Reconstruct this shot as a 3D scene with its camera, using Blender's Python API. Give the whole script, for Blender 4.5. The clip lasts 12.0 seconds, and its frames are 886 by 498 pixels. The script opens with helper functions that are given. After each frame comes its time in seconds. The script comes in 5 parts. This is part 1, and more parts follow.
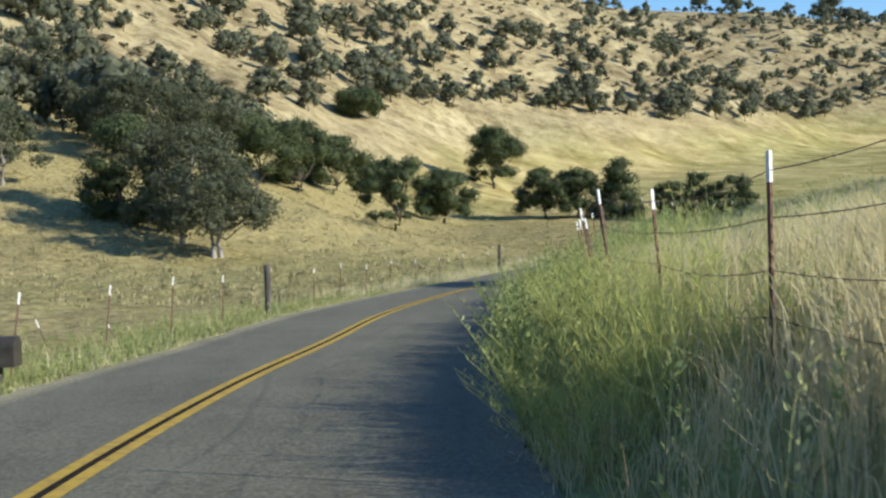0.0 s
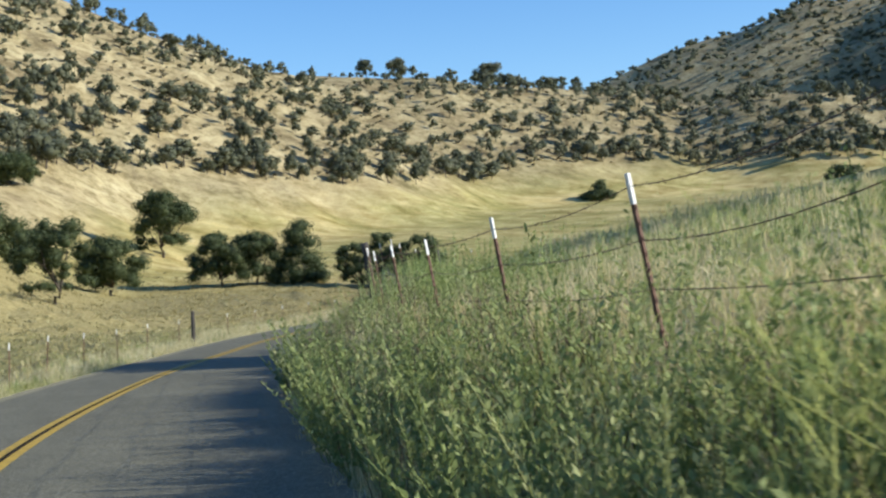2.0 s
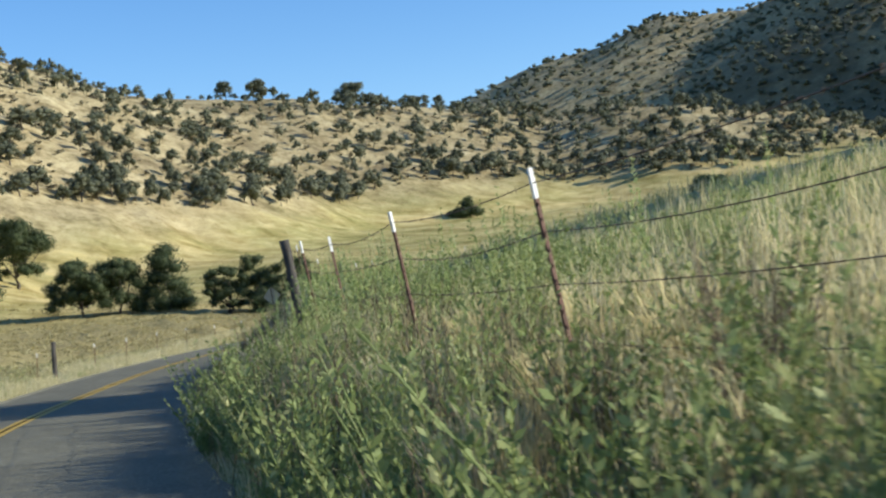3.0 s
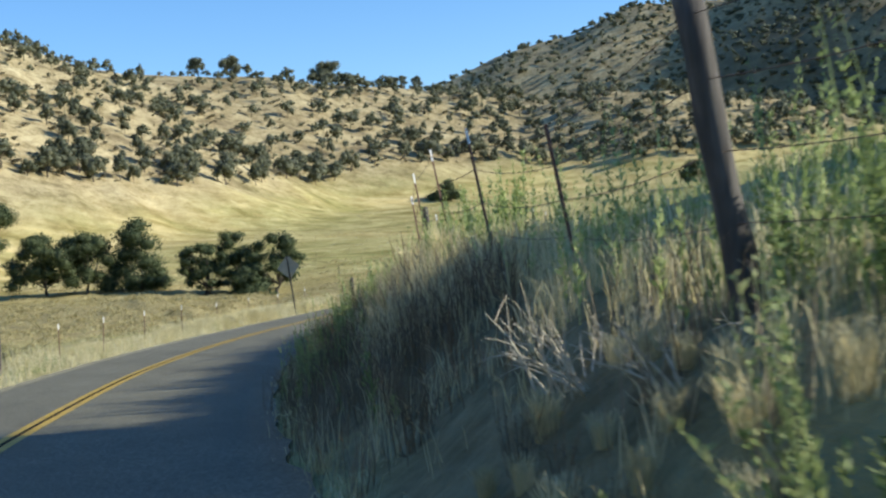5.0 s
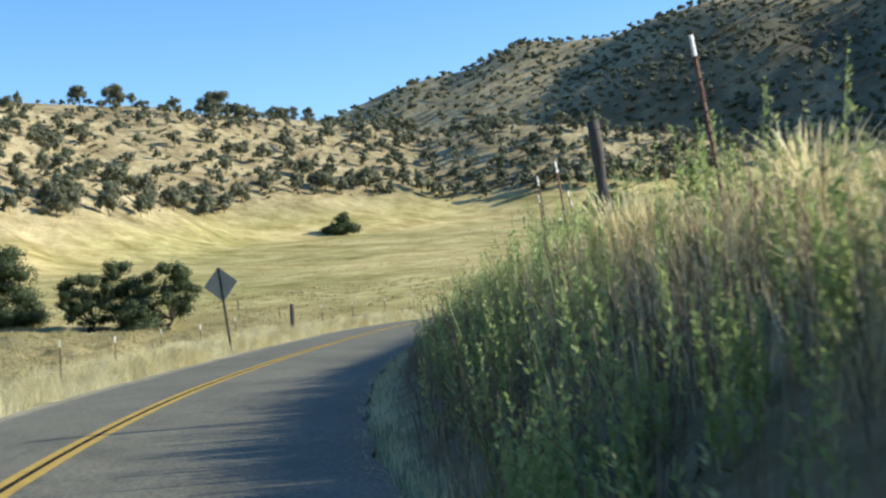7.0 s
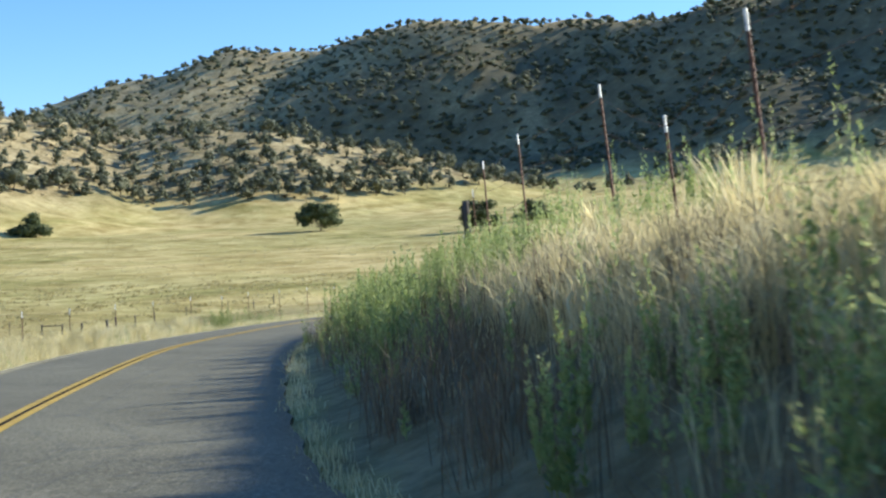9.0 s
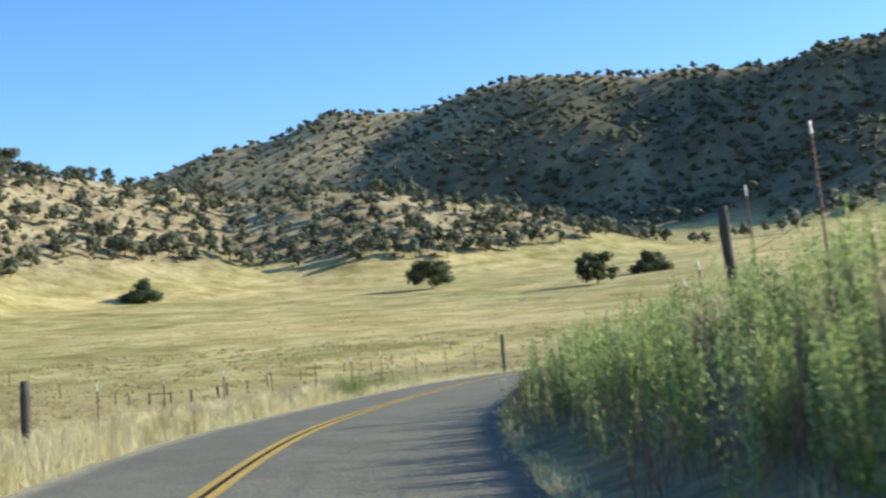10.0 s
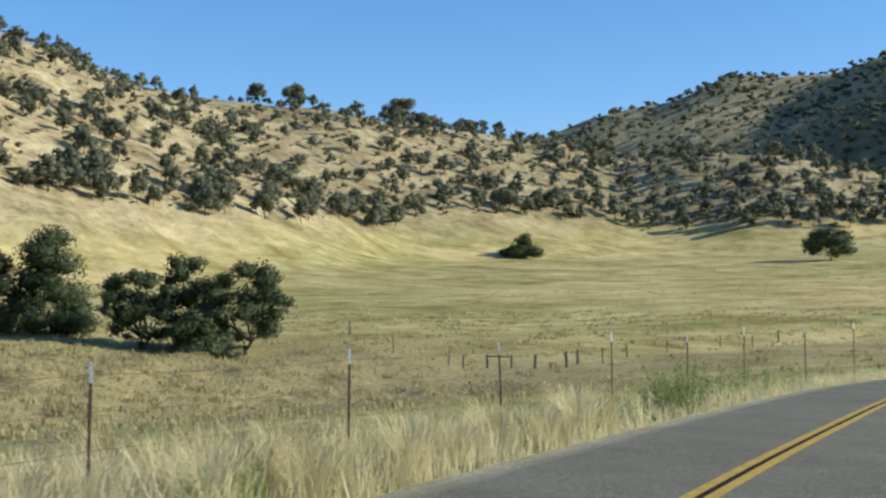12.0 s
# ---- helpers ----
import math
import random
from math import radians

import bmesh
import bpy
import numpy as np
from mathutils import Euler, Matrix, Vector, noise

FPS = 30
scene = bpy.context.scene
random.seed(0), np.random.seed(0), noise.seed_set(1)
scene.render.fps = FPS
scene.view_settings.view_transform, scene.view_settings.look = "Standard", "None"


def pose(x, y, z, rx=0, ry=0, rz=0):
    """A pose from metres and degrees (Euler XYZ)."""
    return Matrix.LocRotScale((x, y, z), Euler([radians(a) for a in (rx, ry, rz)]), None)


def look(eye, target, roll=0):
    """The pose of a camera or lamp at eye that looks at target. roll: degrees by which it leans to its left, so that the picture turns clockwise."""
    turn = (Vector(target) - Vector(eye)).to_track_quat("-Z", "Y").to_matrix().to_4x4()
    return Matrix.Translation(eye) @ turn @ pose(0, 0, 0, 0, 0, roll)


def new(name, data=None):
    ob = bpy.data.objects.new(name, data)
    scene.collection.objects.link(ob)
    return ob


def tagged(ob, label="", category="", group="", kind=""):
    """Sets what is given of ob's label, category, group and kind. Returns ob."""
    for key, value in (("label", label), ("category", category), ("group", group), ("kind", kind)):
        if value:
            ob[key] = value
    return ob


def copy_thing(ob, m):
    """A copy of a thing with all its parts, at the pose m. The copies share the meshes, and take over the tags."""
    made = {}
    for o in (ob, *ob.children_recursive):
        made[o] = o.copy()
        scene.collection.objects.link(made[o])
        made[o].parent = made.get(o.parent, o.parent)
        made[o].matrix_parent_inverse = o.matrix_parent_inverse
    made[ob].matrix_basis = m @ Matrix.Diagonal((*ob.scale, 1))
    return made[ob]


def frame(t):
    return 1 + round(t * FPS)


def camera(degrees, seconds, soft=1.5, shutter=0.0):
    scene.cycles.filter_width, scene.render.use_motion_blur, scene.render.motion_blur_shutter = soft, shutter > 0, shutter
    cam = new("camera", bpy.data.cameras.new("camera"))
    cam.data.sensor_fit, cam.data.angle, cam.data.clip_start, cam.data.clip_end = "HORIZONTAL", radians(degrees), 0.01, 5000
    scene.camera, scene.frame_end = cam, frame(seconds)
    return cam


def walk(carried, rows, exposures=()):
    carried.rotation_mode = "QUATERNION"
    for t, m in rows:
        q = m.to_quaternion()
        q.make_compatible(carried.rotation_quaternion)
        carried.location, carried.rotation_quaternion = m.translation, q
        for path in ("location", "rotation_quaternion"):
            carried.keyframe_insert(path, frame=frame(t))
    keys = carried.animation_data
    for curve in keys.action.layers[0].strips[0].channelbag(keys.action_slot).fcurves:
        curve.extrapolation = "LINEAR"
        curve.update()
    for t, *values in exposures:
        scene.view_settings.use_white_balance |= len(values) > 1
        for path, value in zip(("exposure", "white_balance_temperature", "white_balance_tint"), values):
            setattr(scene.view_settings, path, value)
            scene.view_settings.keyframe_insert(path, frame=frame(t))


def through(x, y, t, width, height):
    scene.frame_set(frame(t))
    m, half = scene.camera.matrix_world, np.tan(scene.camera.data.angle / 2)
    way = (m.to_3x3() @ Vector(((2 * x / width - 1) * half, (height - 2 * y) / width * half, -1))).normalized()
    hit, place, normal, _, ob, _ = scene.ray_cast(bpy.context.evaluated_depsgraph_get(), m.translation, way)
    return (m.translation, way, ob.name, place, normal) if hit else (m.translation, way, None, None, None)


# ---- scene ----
cam = camera(35.53, 12.0, soft=2.4, shutter=0.14)

PATH = [
    (0.0, pose(-0.000, -0.000, 1.302, 89.239, 1.483, -7.022)),
    (0.5, pose(0.155, 4.064, 1.178, 89.237, 0.332, -10.446)),
    (1.0, pose(0.460, 8.064, 1.062, 88.985, 1.150, -13.546)),
    (1.5, pose(0.894, 12.005, 0.965, 91.394, 4.480, -17.297)),
    (2.0, pose(1.445, 15.907, 0.875, 91.529, 3.493, -20.718)),
    (2.5, pose(2.105, 19.805, 0.792, 91.550, 6.418, -23.806)),
    (3.0, pose(2.825, 23.776, 0.726, 91.980, 5.517, -26.309)),
    (3.6, pose(3.729, 28.738, 0.683, 92.083, 5.212, -27.664)),
    (4.2, pose(4.805, 33.933, 0.629, 92.113, 4.336, -28.011)),
    (4.8, pose(6.085, 39.344, 0.553, 92.071, 3.695, -28.264)),
    (5.0, pose(6.545, 41.187, 0.525, 91.334, 4.674, -27.677)),
    (5.5, pose(7.751, 45.859, 0.462, 92.094, 2.989, -28.909)),
    (6.0, pose(9.085, 50.587, 0.406, 91.811, 2.844, -29.965)),
    (6.5, pose(10.607, 55.322, 0.371, 92.028, 2.850, -31.285)),
    (7.0, pose(12.293, 60.065, 0.373, 92.507, 4.842, -32.432)),
    (7.5, pose(14.179, 64.790, 0.410, 92.926, 1.587, -36.164)),
    (7.7, pose(15.022, 66.672, 0.433, 92.681, 3.752, -36.722)),
    (8.2, pose(17.346, 71.400, 0.498, 92.521, 3.743, -39.250)),
    (8.8, pose(20.489, 77.179, 0.585, 92.219, 3.345, -43.776)),
    (9.3, pose(23.333, 82.075, 0.662, 92.782, 2.971, -46.855)),
    (9.5, pose(24.531, 84.026, 0.692, 93.269, 2.849, -47.718)),
    (10.0, pose(27.706, 88.798, 0.766, 94.962, 4.561, -40.589)),
    (10.5, pose(31.114, 93.345, 0.870, 95.049, 3.078, -34.819)),
    (11.0, pose(34.639, 97.668, 0.989, 93.644, 1.479, -30.607)),
    (11.5, pose(38.195, 101.833, 1.108, 94.607, -0.279, -28.512)),
    (12.0, pose(41.838, 105.803, 1.212, 94.141, 0.298, -24.726)),
]
walk(cam, PATH, [(0.0, 0.42), (3.0, 0.42), (5.0, 0.55), (7.5, 0.75), (9.5, 0.84), (10.0, 0.76), (10.5, 0.74), (11.0, 0.5), (12.0, 0.34)])

# ---- world, sun and exposure ----
SUN_BEARING, SUN_HEIGHT = radians(119), radians(25)
world = bpy.data.worlds.new("sky")
scene.world = world
world.use_nodes = True
wt = world.node_tree
sky = wt.nodes.new("ShaderNodeTexSky")
sky.sky_type, sky.sun_disc = "NISHITA", False
sky.sun_elevation, sky.sun_rotation = SUN_HEIGHT, SUN_BEARING
sky.altitude, sky.air_density, sky.dust_density, sky.ozone_density = 400, 1.0, 0.3, 3.0
wt.nodes["Background"].inputs["Strength"].default_value = 0.147
clear = wt.nodes.new("ShaderNodeHueSaturation")
clear.inputs["Saturation"].default_value = 1.25
clear.inputs["Hue"].default_value = 0.506
wt.links.new(sky.outputs[0], clear.inputs["Color"])
wt.links.new(clear.outputs[0], wt.nodes["Background"].inputs["Color"])

sun_data = bpy.data.lights.new("sun", "SUN")
sun_data.energy, sun_data.angle, sun_data.color = 5.0, radians(0.5), (0.98, 0.947, 0.825)
sun = new("sun", sun_data)
sun_way = Vector((math.sin(SUN_BEARING) * math.cos(SUN_HEIGHT), math.cos(SUN_BEARING) * math.cos(SUN_HEIGHT), math.sin(SUN_HEIGHT)))
sun.matrix_world = look(sun_way * 300 + Vector((40, 60, 0)), (40, 60, 0))

# ---- lie of the land ----
# the road's centre line: x, y, z
ROAD = [(1.5, -60.0, 1.0), (-1.0, -30.0, 0.7), (-2.2, -12.0, 0.35), (-2.0, 0.1, 0.0), (-1.5, 8.2, -0.24), (-0.5, 16.2, -0.42), (0.9, 24.1, -0.57),
        (2.5, 32.6, -0.65), (4.6, 41.7, -0.78), (7.2, 51.2, -0.89), (10.5, 60.8, -0.93), (14.6, 70.4, -0.83), (19.9, 80.1, -0.68),
        (26.25, 89.8, -0.53), (33.2, 98.8, -0.31), (40.4, 107.2, -0.09), (47.9, 114.6, 0.03), (55.2, 121.4, 0.12), (62.4, 127.9, 0.19),
        (70.0, 134.0, 0.27), (82.0, 141.5, 0.4), (97.0, 147.0, 0.5), (115.0, 149.0, 0.6), (150.0, 146.0, 0.8)]
EDGE_LEFT, EDGE_RIGHT = 2.6, -3.15


def spline(points, step):
    """Points every step metres along a smooth line through the given ones."""
    p = np.array(points, float)
    p = np.vstack([2 * p[0] - p[1], p, 2 * p[-1] - p[-2]])
    out = []
    for a, b, c, d in zip(p, p[1:], p[2:], p[3:]):
        n = max(2, int(np.linalg.norm(c - b) / step))
        u = np.linspace(0, 1, n, endpoint=False)[:, None]
        out.append(0.5 * (2 * b + (c - a) * u + (2 * a - 5 * b + 4 * c - d) * u ** 2 + (3 * b - a - 3 * c + d) * u ** 3))
    out.append(p[-2:-1])
    return np.vstack(out)


CENTRE = spline(ROAD, 1.0)
RUN = np.concatenate([[0], np.cumsum(np.linalg.norm(np.diff(CENTRE[:, :2], axis=0), axis=1))])
START = RUN[np.argmin(np.hypot(CENTRE[:, 0] + 2.0, CENTRE[:, 1]))]
RUN = RUN - START          # metres along the road from where the drive begins
ALONG = np.gradient(CENTRE[:, :2], axis=0)
ALONG /= np.linalg.norm(ALONG, axis=1)[:, None]


def along(x, y):
    """For places: metres along the road, metres to its left, and the road's height there."""
    x, y = np.atleast_1d(np.asarray(x, float)), np.atleast_1d(np.asarray(y, float))
    s, n, z = np.empty_like(x), np.empty_like(x), np.empty_like(x)
    for i in range(0, len(x), 20000):
        px, py = x[i:i + 20000], y[i:i + 20000]
        k = ((px[:, None] - CENTRE[None, :, 0]) ** 2 + (py[:, None] - CENTRE[None, :, 1]) ** 2).argmin(1)
        rx, ry = px - CENTRE[k, 0], py - CENTRE[k, 1]
        ds = rx * ALONG[k, 0] + ry * ALONG[k, 1]
        s[i:i + 20000] = RUN[k] + np.clip(ds, -3, 3)
        n[i:i + 20000] = ALONG[k, 0] * ry - ALONG[k, 1] * rx
        z[i:i + 20000] = np.interp(RUN[k] + ds, RUN, CENTRE[:, 2])
    return s, n, z


def on_road(s, n):
    """The place n metres to the left of the road's centre line, s metres along it."""
    x, y = np.interp(s, RUN, CENTRE[:, 0]), np.interp(s, RUN, CENTRE[:, 1])
    tx, ty = np.interp(s, RUN, ALONG[:, 0]), np.interp(s, RUN, ALONG[:, 1])
    return x - ty * n, y + tx * n


def smooth(a, b, x):
    u = np.clip((x - a) / (b - a), 0, 1)
    return u * u * (3 - 2 * u)


def waves(x, y, size, seed, octaves=3):
    """Gentle unevenness between about -1 and 1."""
    r = np.random.RandomState(seed)
    out, amp, total = np.zeros_like(x), 1.0, 0.0
    for _ in range(octaves):
        for _ in range(4):
            a, ph = r.uniform(0, 2 * math.pi), r.uniform(0, 2 * math.pi)
            k = 2 * math.pi / (size * r.uniform(0.7, 1.5))
            out += amp * np.sin(k * (x * math.cos(a) + y * math.sin(a)) + ph + 1.3 * np.sin(k * 0.6 * (y * math.cos(a) - x * math.sin(a))))
        total += amp * 2.6
        amp, size = amp * 0.5, size * 0.47
    return out / total


# ridge lines: x, y, height, steepness of their flanks
RIDGE_NEAR = [(-420, 250, 150, 0.50), (-200, 470, 165, 0.56), (-60, 585, 150, 0.62), (65, 652, 139, 0.57), (147, 692, 117, 0.50), (200, 708, 114, 0.48),
              (272, 724, 117, 0.47), (362, 717, 107, 0.46), (409, 690, 97, 0.45), (444, 631, 93, 0.46), (493, 590, 80, 0.46), (529, 555, 64, 0.42), (575, 505, 42, 0.38)]
SPUR_LEFT = [(-160, 420, 100, 0.50), (-80, 270, 48, 0.46), (-36, 170, 16, 0.36), (-16, 128, 2.5, 0.3)]
RIDGE_FAR = [(650, 1560, 170, 0.4), (874, 1556, 270, 0.45), (960, 1530, 300, 0.45), (1080, 1450, 328, 0.45), (1153, 1355, 328, 0.5), (1127, 1130, 322, 0.62), (1165, 1010, 295, 0.62),
             (1110, 850, 263, 0.62), (1090, 720, 256, 0.62), (1130, 575, 264, 0.5), (1250, 300, 290, 0.45), (1200, -100, 260, 0.45)]
SPUR_MID = [(1127, 1130, 316, 0.80), (960, 912, 190, 0.75), (796, 720, 100, 0.5), (690, 610, 50, 0.4)]
SPUR_SOUTH = [(1120, 640, 250, 0.75), (960, 590, 170, 0.7), (787, 561, 98, 0.5), (620, 500, 50, 0.4)]


def ridge(x, y, line):
    """Height of the flanks of a ridge line."""
    best = np.full_like(x, -1e3)
    for (ax, ay, az, ak), (bx, by, bz, bk) in zip(line, line[1:]):
        dx, dy = bx - ax, by - ay
        u = np.clip(((x - ax) * dx + (y - ay) * dy) / (dx * dx + dy * dy), 0, 1)
        d = np.hypot(x - ax - u * dx, y - ay - u * dy)
        h = az + u * (bz - az) - (ak + u * (bk - ak)) * (np.sqrt(d * d + 144) - 12)
        best = np.maximum(best, h)
    return best


def soft_max(a, b, width):
    h = np.clip(0.5 + 0.5 * (a - b) / width, 0, 1)
    return b * (1 - h) + a * h + width * h * (1 - h)


def far_floor(x, y):
    """The valley floor and the sloping field, without the hills."""
    r = np.hypot(x - 40, y - 100)
    return -1.3 + 31.5 * np.clip((r - 92) / 370, 0, 2.2) ** 1.15


TRAIL = [(30, 128), (52, 158), (75, 190), (100, 206), (150, 214)]


def swale(x, y):
    """Metres from the trail along the bottom of the shallow valley."""
    best = np.full_like(x, 1e3)
    for (ax, ay), (bx, by) in zip(TRAIL, TRAIL[1:]):
        t = np.clip(((x - ax) * (bx - ax) + (y - ay) * (by - ay)) / ((bx - ax) ** 2 + (by - ay) ** 2), 0, 1)
        best = np.minimum(best, np.hypot(x - ax - t * (bx - ax), y - ay - t * (by - ay)))
    return best


def far_land(x, y):
    r = np.hypot(x - 40, y - 100)
    z = far_floor(x, y) + 0.25 * waves(x, y, 60, 3) * smooth(30, 120, r) + 1.2 * waves(x, y, 170, 5) * smooth(150, 300, r)
    z = z - 1.25 * (1 - smooth(0, 26, swale(x, y))) - 1.9 * np.exp(-((x - 76) / 10) ** 2 - ((y - 234) / 12) ** 2)
    z = z + 1.1 * np.exp(-((x - 54) / 16) ** 2 - ((y - 214) / 18) ** 2) + 0.5 * waves(x, y, 8, 34, 2) * np.exp(-((x - 62) / 28) ** 2 - ((y - 205) / 38) ** 2)
    z = soft_max(z, ridge(x, y, RIDGE_NEAR) + 4.0 * (1 - 0.55 * smooth(350, 450, x)) * waves(x, y, 75, 11, 4), 9.0)
    z = soft_max(z, ridge(x, y, SPUR_LEFT) + 0.8 * waves(x, y, 30, 12), 3.0)
    far = ridge(x, y, RIDGE_FAR)
    for line in (SPUR_MID, SPUR_SOUTH):
        far = soft_max(far, ridge(x, y, line), 12.0)
    return soft_max(z, far + 17 * waves(x, y, 240, 21, 4), 14.0)


FENCE_S = [-60, 0, 15, 30, 43, 52, 60, 70, 85, 95, 106, 118, 150]
FENCE_N = [-4.3, -4.3, -4.3, -4.6, -5.0, -5.3, -5.7, -5.9, -6.2, -6.6, -7.5, -7.5, -7.2]     # metres to the left (so right) of the centre line
FENCE_H = [0.6, 0.60, 0.65, 0.65, 0.95, 1.25, 1.65, 1.55, 1.45, 1.4, 1.55, 1.4, 0.8]            # height of the bank above the road


def land(x, y):
    """Height of the ground."""
    x, y = np.atleast_1d(np.asarray(x, float)), np.atleast_1d(np.asarray(y, float))
    s, n, zr = along(x, y)
    far = far_land(x, y)
    left = zr - 0.12 - 0.3 * smooth(2.6, 5.5, n) - 0.5 * smooth(6, 20, n) + 0.05 * waves(x, y, 4, 31) * smooth(2.8, 4, n)
    left = left + (far - left) * smooth(7, 45, n)
    left = left + 0.22 * waves(x, y, 3.6, 33, 2) * smooth(7, 13, n) * (1 - smooth(45, 90, n)) * (1 - 0.6 * smooth(25, 60, x))
    nf, hf = np.interp(s, FENCE_S, FENCE_N), np.interp(s, FENCE_S, FENCE_H)
    u = np.clip((EDGE_RIGHT - 0.25 - n) / (EDGE_RIGHT - 0.25 - nf), 0, 1)
    past, rise, steep = np.clip(nf - n, 0, None), 9.0 - 7.8 * smooth(64, 88, s), 0.25 - 0.12 * smooth(56, 72, s)
    right = zr - 0.08 + hf * (0.35 * u + 0.65 * smooth(0, 1, u)) + rise * (1 - np.exp(-steep * past / rise)) + 0.08 * waves(x, y, 3.5, 32) * smooth(0.1, 0.6, u)
    right = right + (far + 3 - right) * smooth(-45, -140, n)
    return np.where(n > 0, left, right) - 0.05 * smooth(3.4, 2.9, np.abs(n))


def land_at(x, y):
    return float(land(x, y)[0])

# ---- materials ----
def material(name):
    m = bpy.data.materials.new(name)
    m.use_nodes = True
    nt = m.node_tree
    return m, nt, nt.nodes["Principled BSDF"]


def node(nt, kind, **settings):
    n = nt.nodes.new(kind)
    for key, value in settings.items():
        if key in n.inputs:
            n.inputs[key].default_value = value
    return n


def ramp(nt, source, stops):
    r = nt.nodes.new("ShaderNodeValToRGB")
    el = r.color_ramp.elements
    while len(el) < len(stops):
        el.new(0.5)
    for e, (p, c) in zip(el, stops):
        e.position, e.color = p, (*c, 1)
    nt.links.new(source, r.inputs[0])
    return r.outputs[0]


def blend(nt, factor, a, b, mode="MIX"):
    n = nt.nodes.new("ShaderNodeMix")
    n.data_type, n.blend_type = "RGBA", mode
    for socket, value in ((n.inputs[0], factor), (n.inputs[6], a), (n.inputs[7], b)):
        if isinstance(value, bpy.types.NodeSocket):
            nt.links.new(value, socket)
        elif isinstance(value, tuple):
            socket.default_value = (*value, 1)
        else:
            socket.default_value = value
    return n.outputs[2]


def grain(nt, scale, detail=6.0, rough=0.6, stretch=(1, 1, 1), turn=None):
    """Noise at real-world size: scale is in turns a metre."""
    g = nt.nodes.new("ShaderNodeNewGeometry")
    mp = nt.nodes.new("ShaderNodeMapping")
    mp.inputs["Scale"].default_value = stretch
    if turn is not None:
        mp.vector_type = "TEXTURE"
        mp.inputs["Rotation"].default_value = (0, 0, radians(turn))
    nt.links.new(g.outputs["Position"], mp.inputs[0])
    n = node(nt, "ShaderNodeTexNoise", Scale=scale, Detail=detail, Roughness=rough)
    nt.links.new(mp.outputs[0], n.inputs["Vector"])
    return n.outputs["Fac"]


def relief(nt, bsdf, height, strength, distance):
    b = node(nt, "ShaderNodeBump", Strength=strength, Distance=distance)
    nt.links.new(height, b.inputs["Height"])
    nt.links.new(b.outputs[0], bsdf.inputs["Normal"])


def plain(name, stops, scale, rough=0.8, metal=0.0, bump=0.2, size=0.02, stretch=(1, 1, 1)):
    m, nt, b = material(name)
    g = grain(nt, scale, stretch=stretch)
    nt.links.new(ramp(nt, g, stops), b.inputs["Base Color"])
    b.inputs["Roughness"].default_value, b.inputs["Metallic"].default_value = rough, metal
    relief(nt, b, g, bump, size)
    return m


def leafy(name, stops, through=0.25, rough=0.6, clump=1.1):
    """Leaves or blades that let some light through; their tint changes from clump to clump and a little from leaf to leaf."""
    m, nt, b = material(name)
    g = nt.nodes.new("ShaderNodeNewGeometry")
    oi = nt.nodes.new("ShaderNodeObjectInfo")
    own = nt.nodes.new("ShaderNodeMath")
    own.operation = "MULTIPLY_ADD"
    nt.links.new(g.outputs["Random Per Island"], own.inputs[0])
    own.inputs[1].default_value = 0.42
    tree = nt.nodes.new("ShaderNodeMath")
    tree.operation = "MULTIPLY_ADD"
    nt.links.new(oi.outputs["Random"], tree.inputs[0])
    tree.inputs[1].default_value, tree.inputs[2].default_value = 0.15, -0.65
    nt.links.new(tree.outputs[0], own.inputs[2])
    mix = nt.nodes.new("ShaderNodeMath")
    mix.operation = "MULTIPLY_ADD"
    nt.links.new(grain(nt, clump, 3.0, 0.6, (1, 1, 0.4)), mix.inputs[0])
    mix.inputs[1].default_value = 1.75
    nt.links.new(own.outputs[0], mix.inputs[2])
    col = ramp(nt, mix.outputs[0], stops)
    nt.links.new(col, b.inputs["Base Color"])
    b.inputs["Roughness"].default_value = rough
    b.inputs["Specular IOR Level"].default_value = 0.25
    t = nt.nodes.new("ShaderNodeBsdfTranslucent")
    nt.links.new(col, t.inputs[0])
    s = nt.nodes.new("ShaderNodeMixShader")
    s.inputs[0].default_value = through
    nt.links.new(b.outputs[0], s.inputs[1])
    nt.links.new(t.outputs[0], s.inputs[2])
    nt.links.new(s.outputs[0], nt.nodes["Material Output"].inputs[0])
    return m


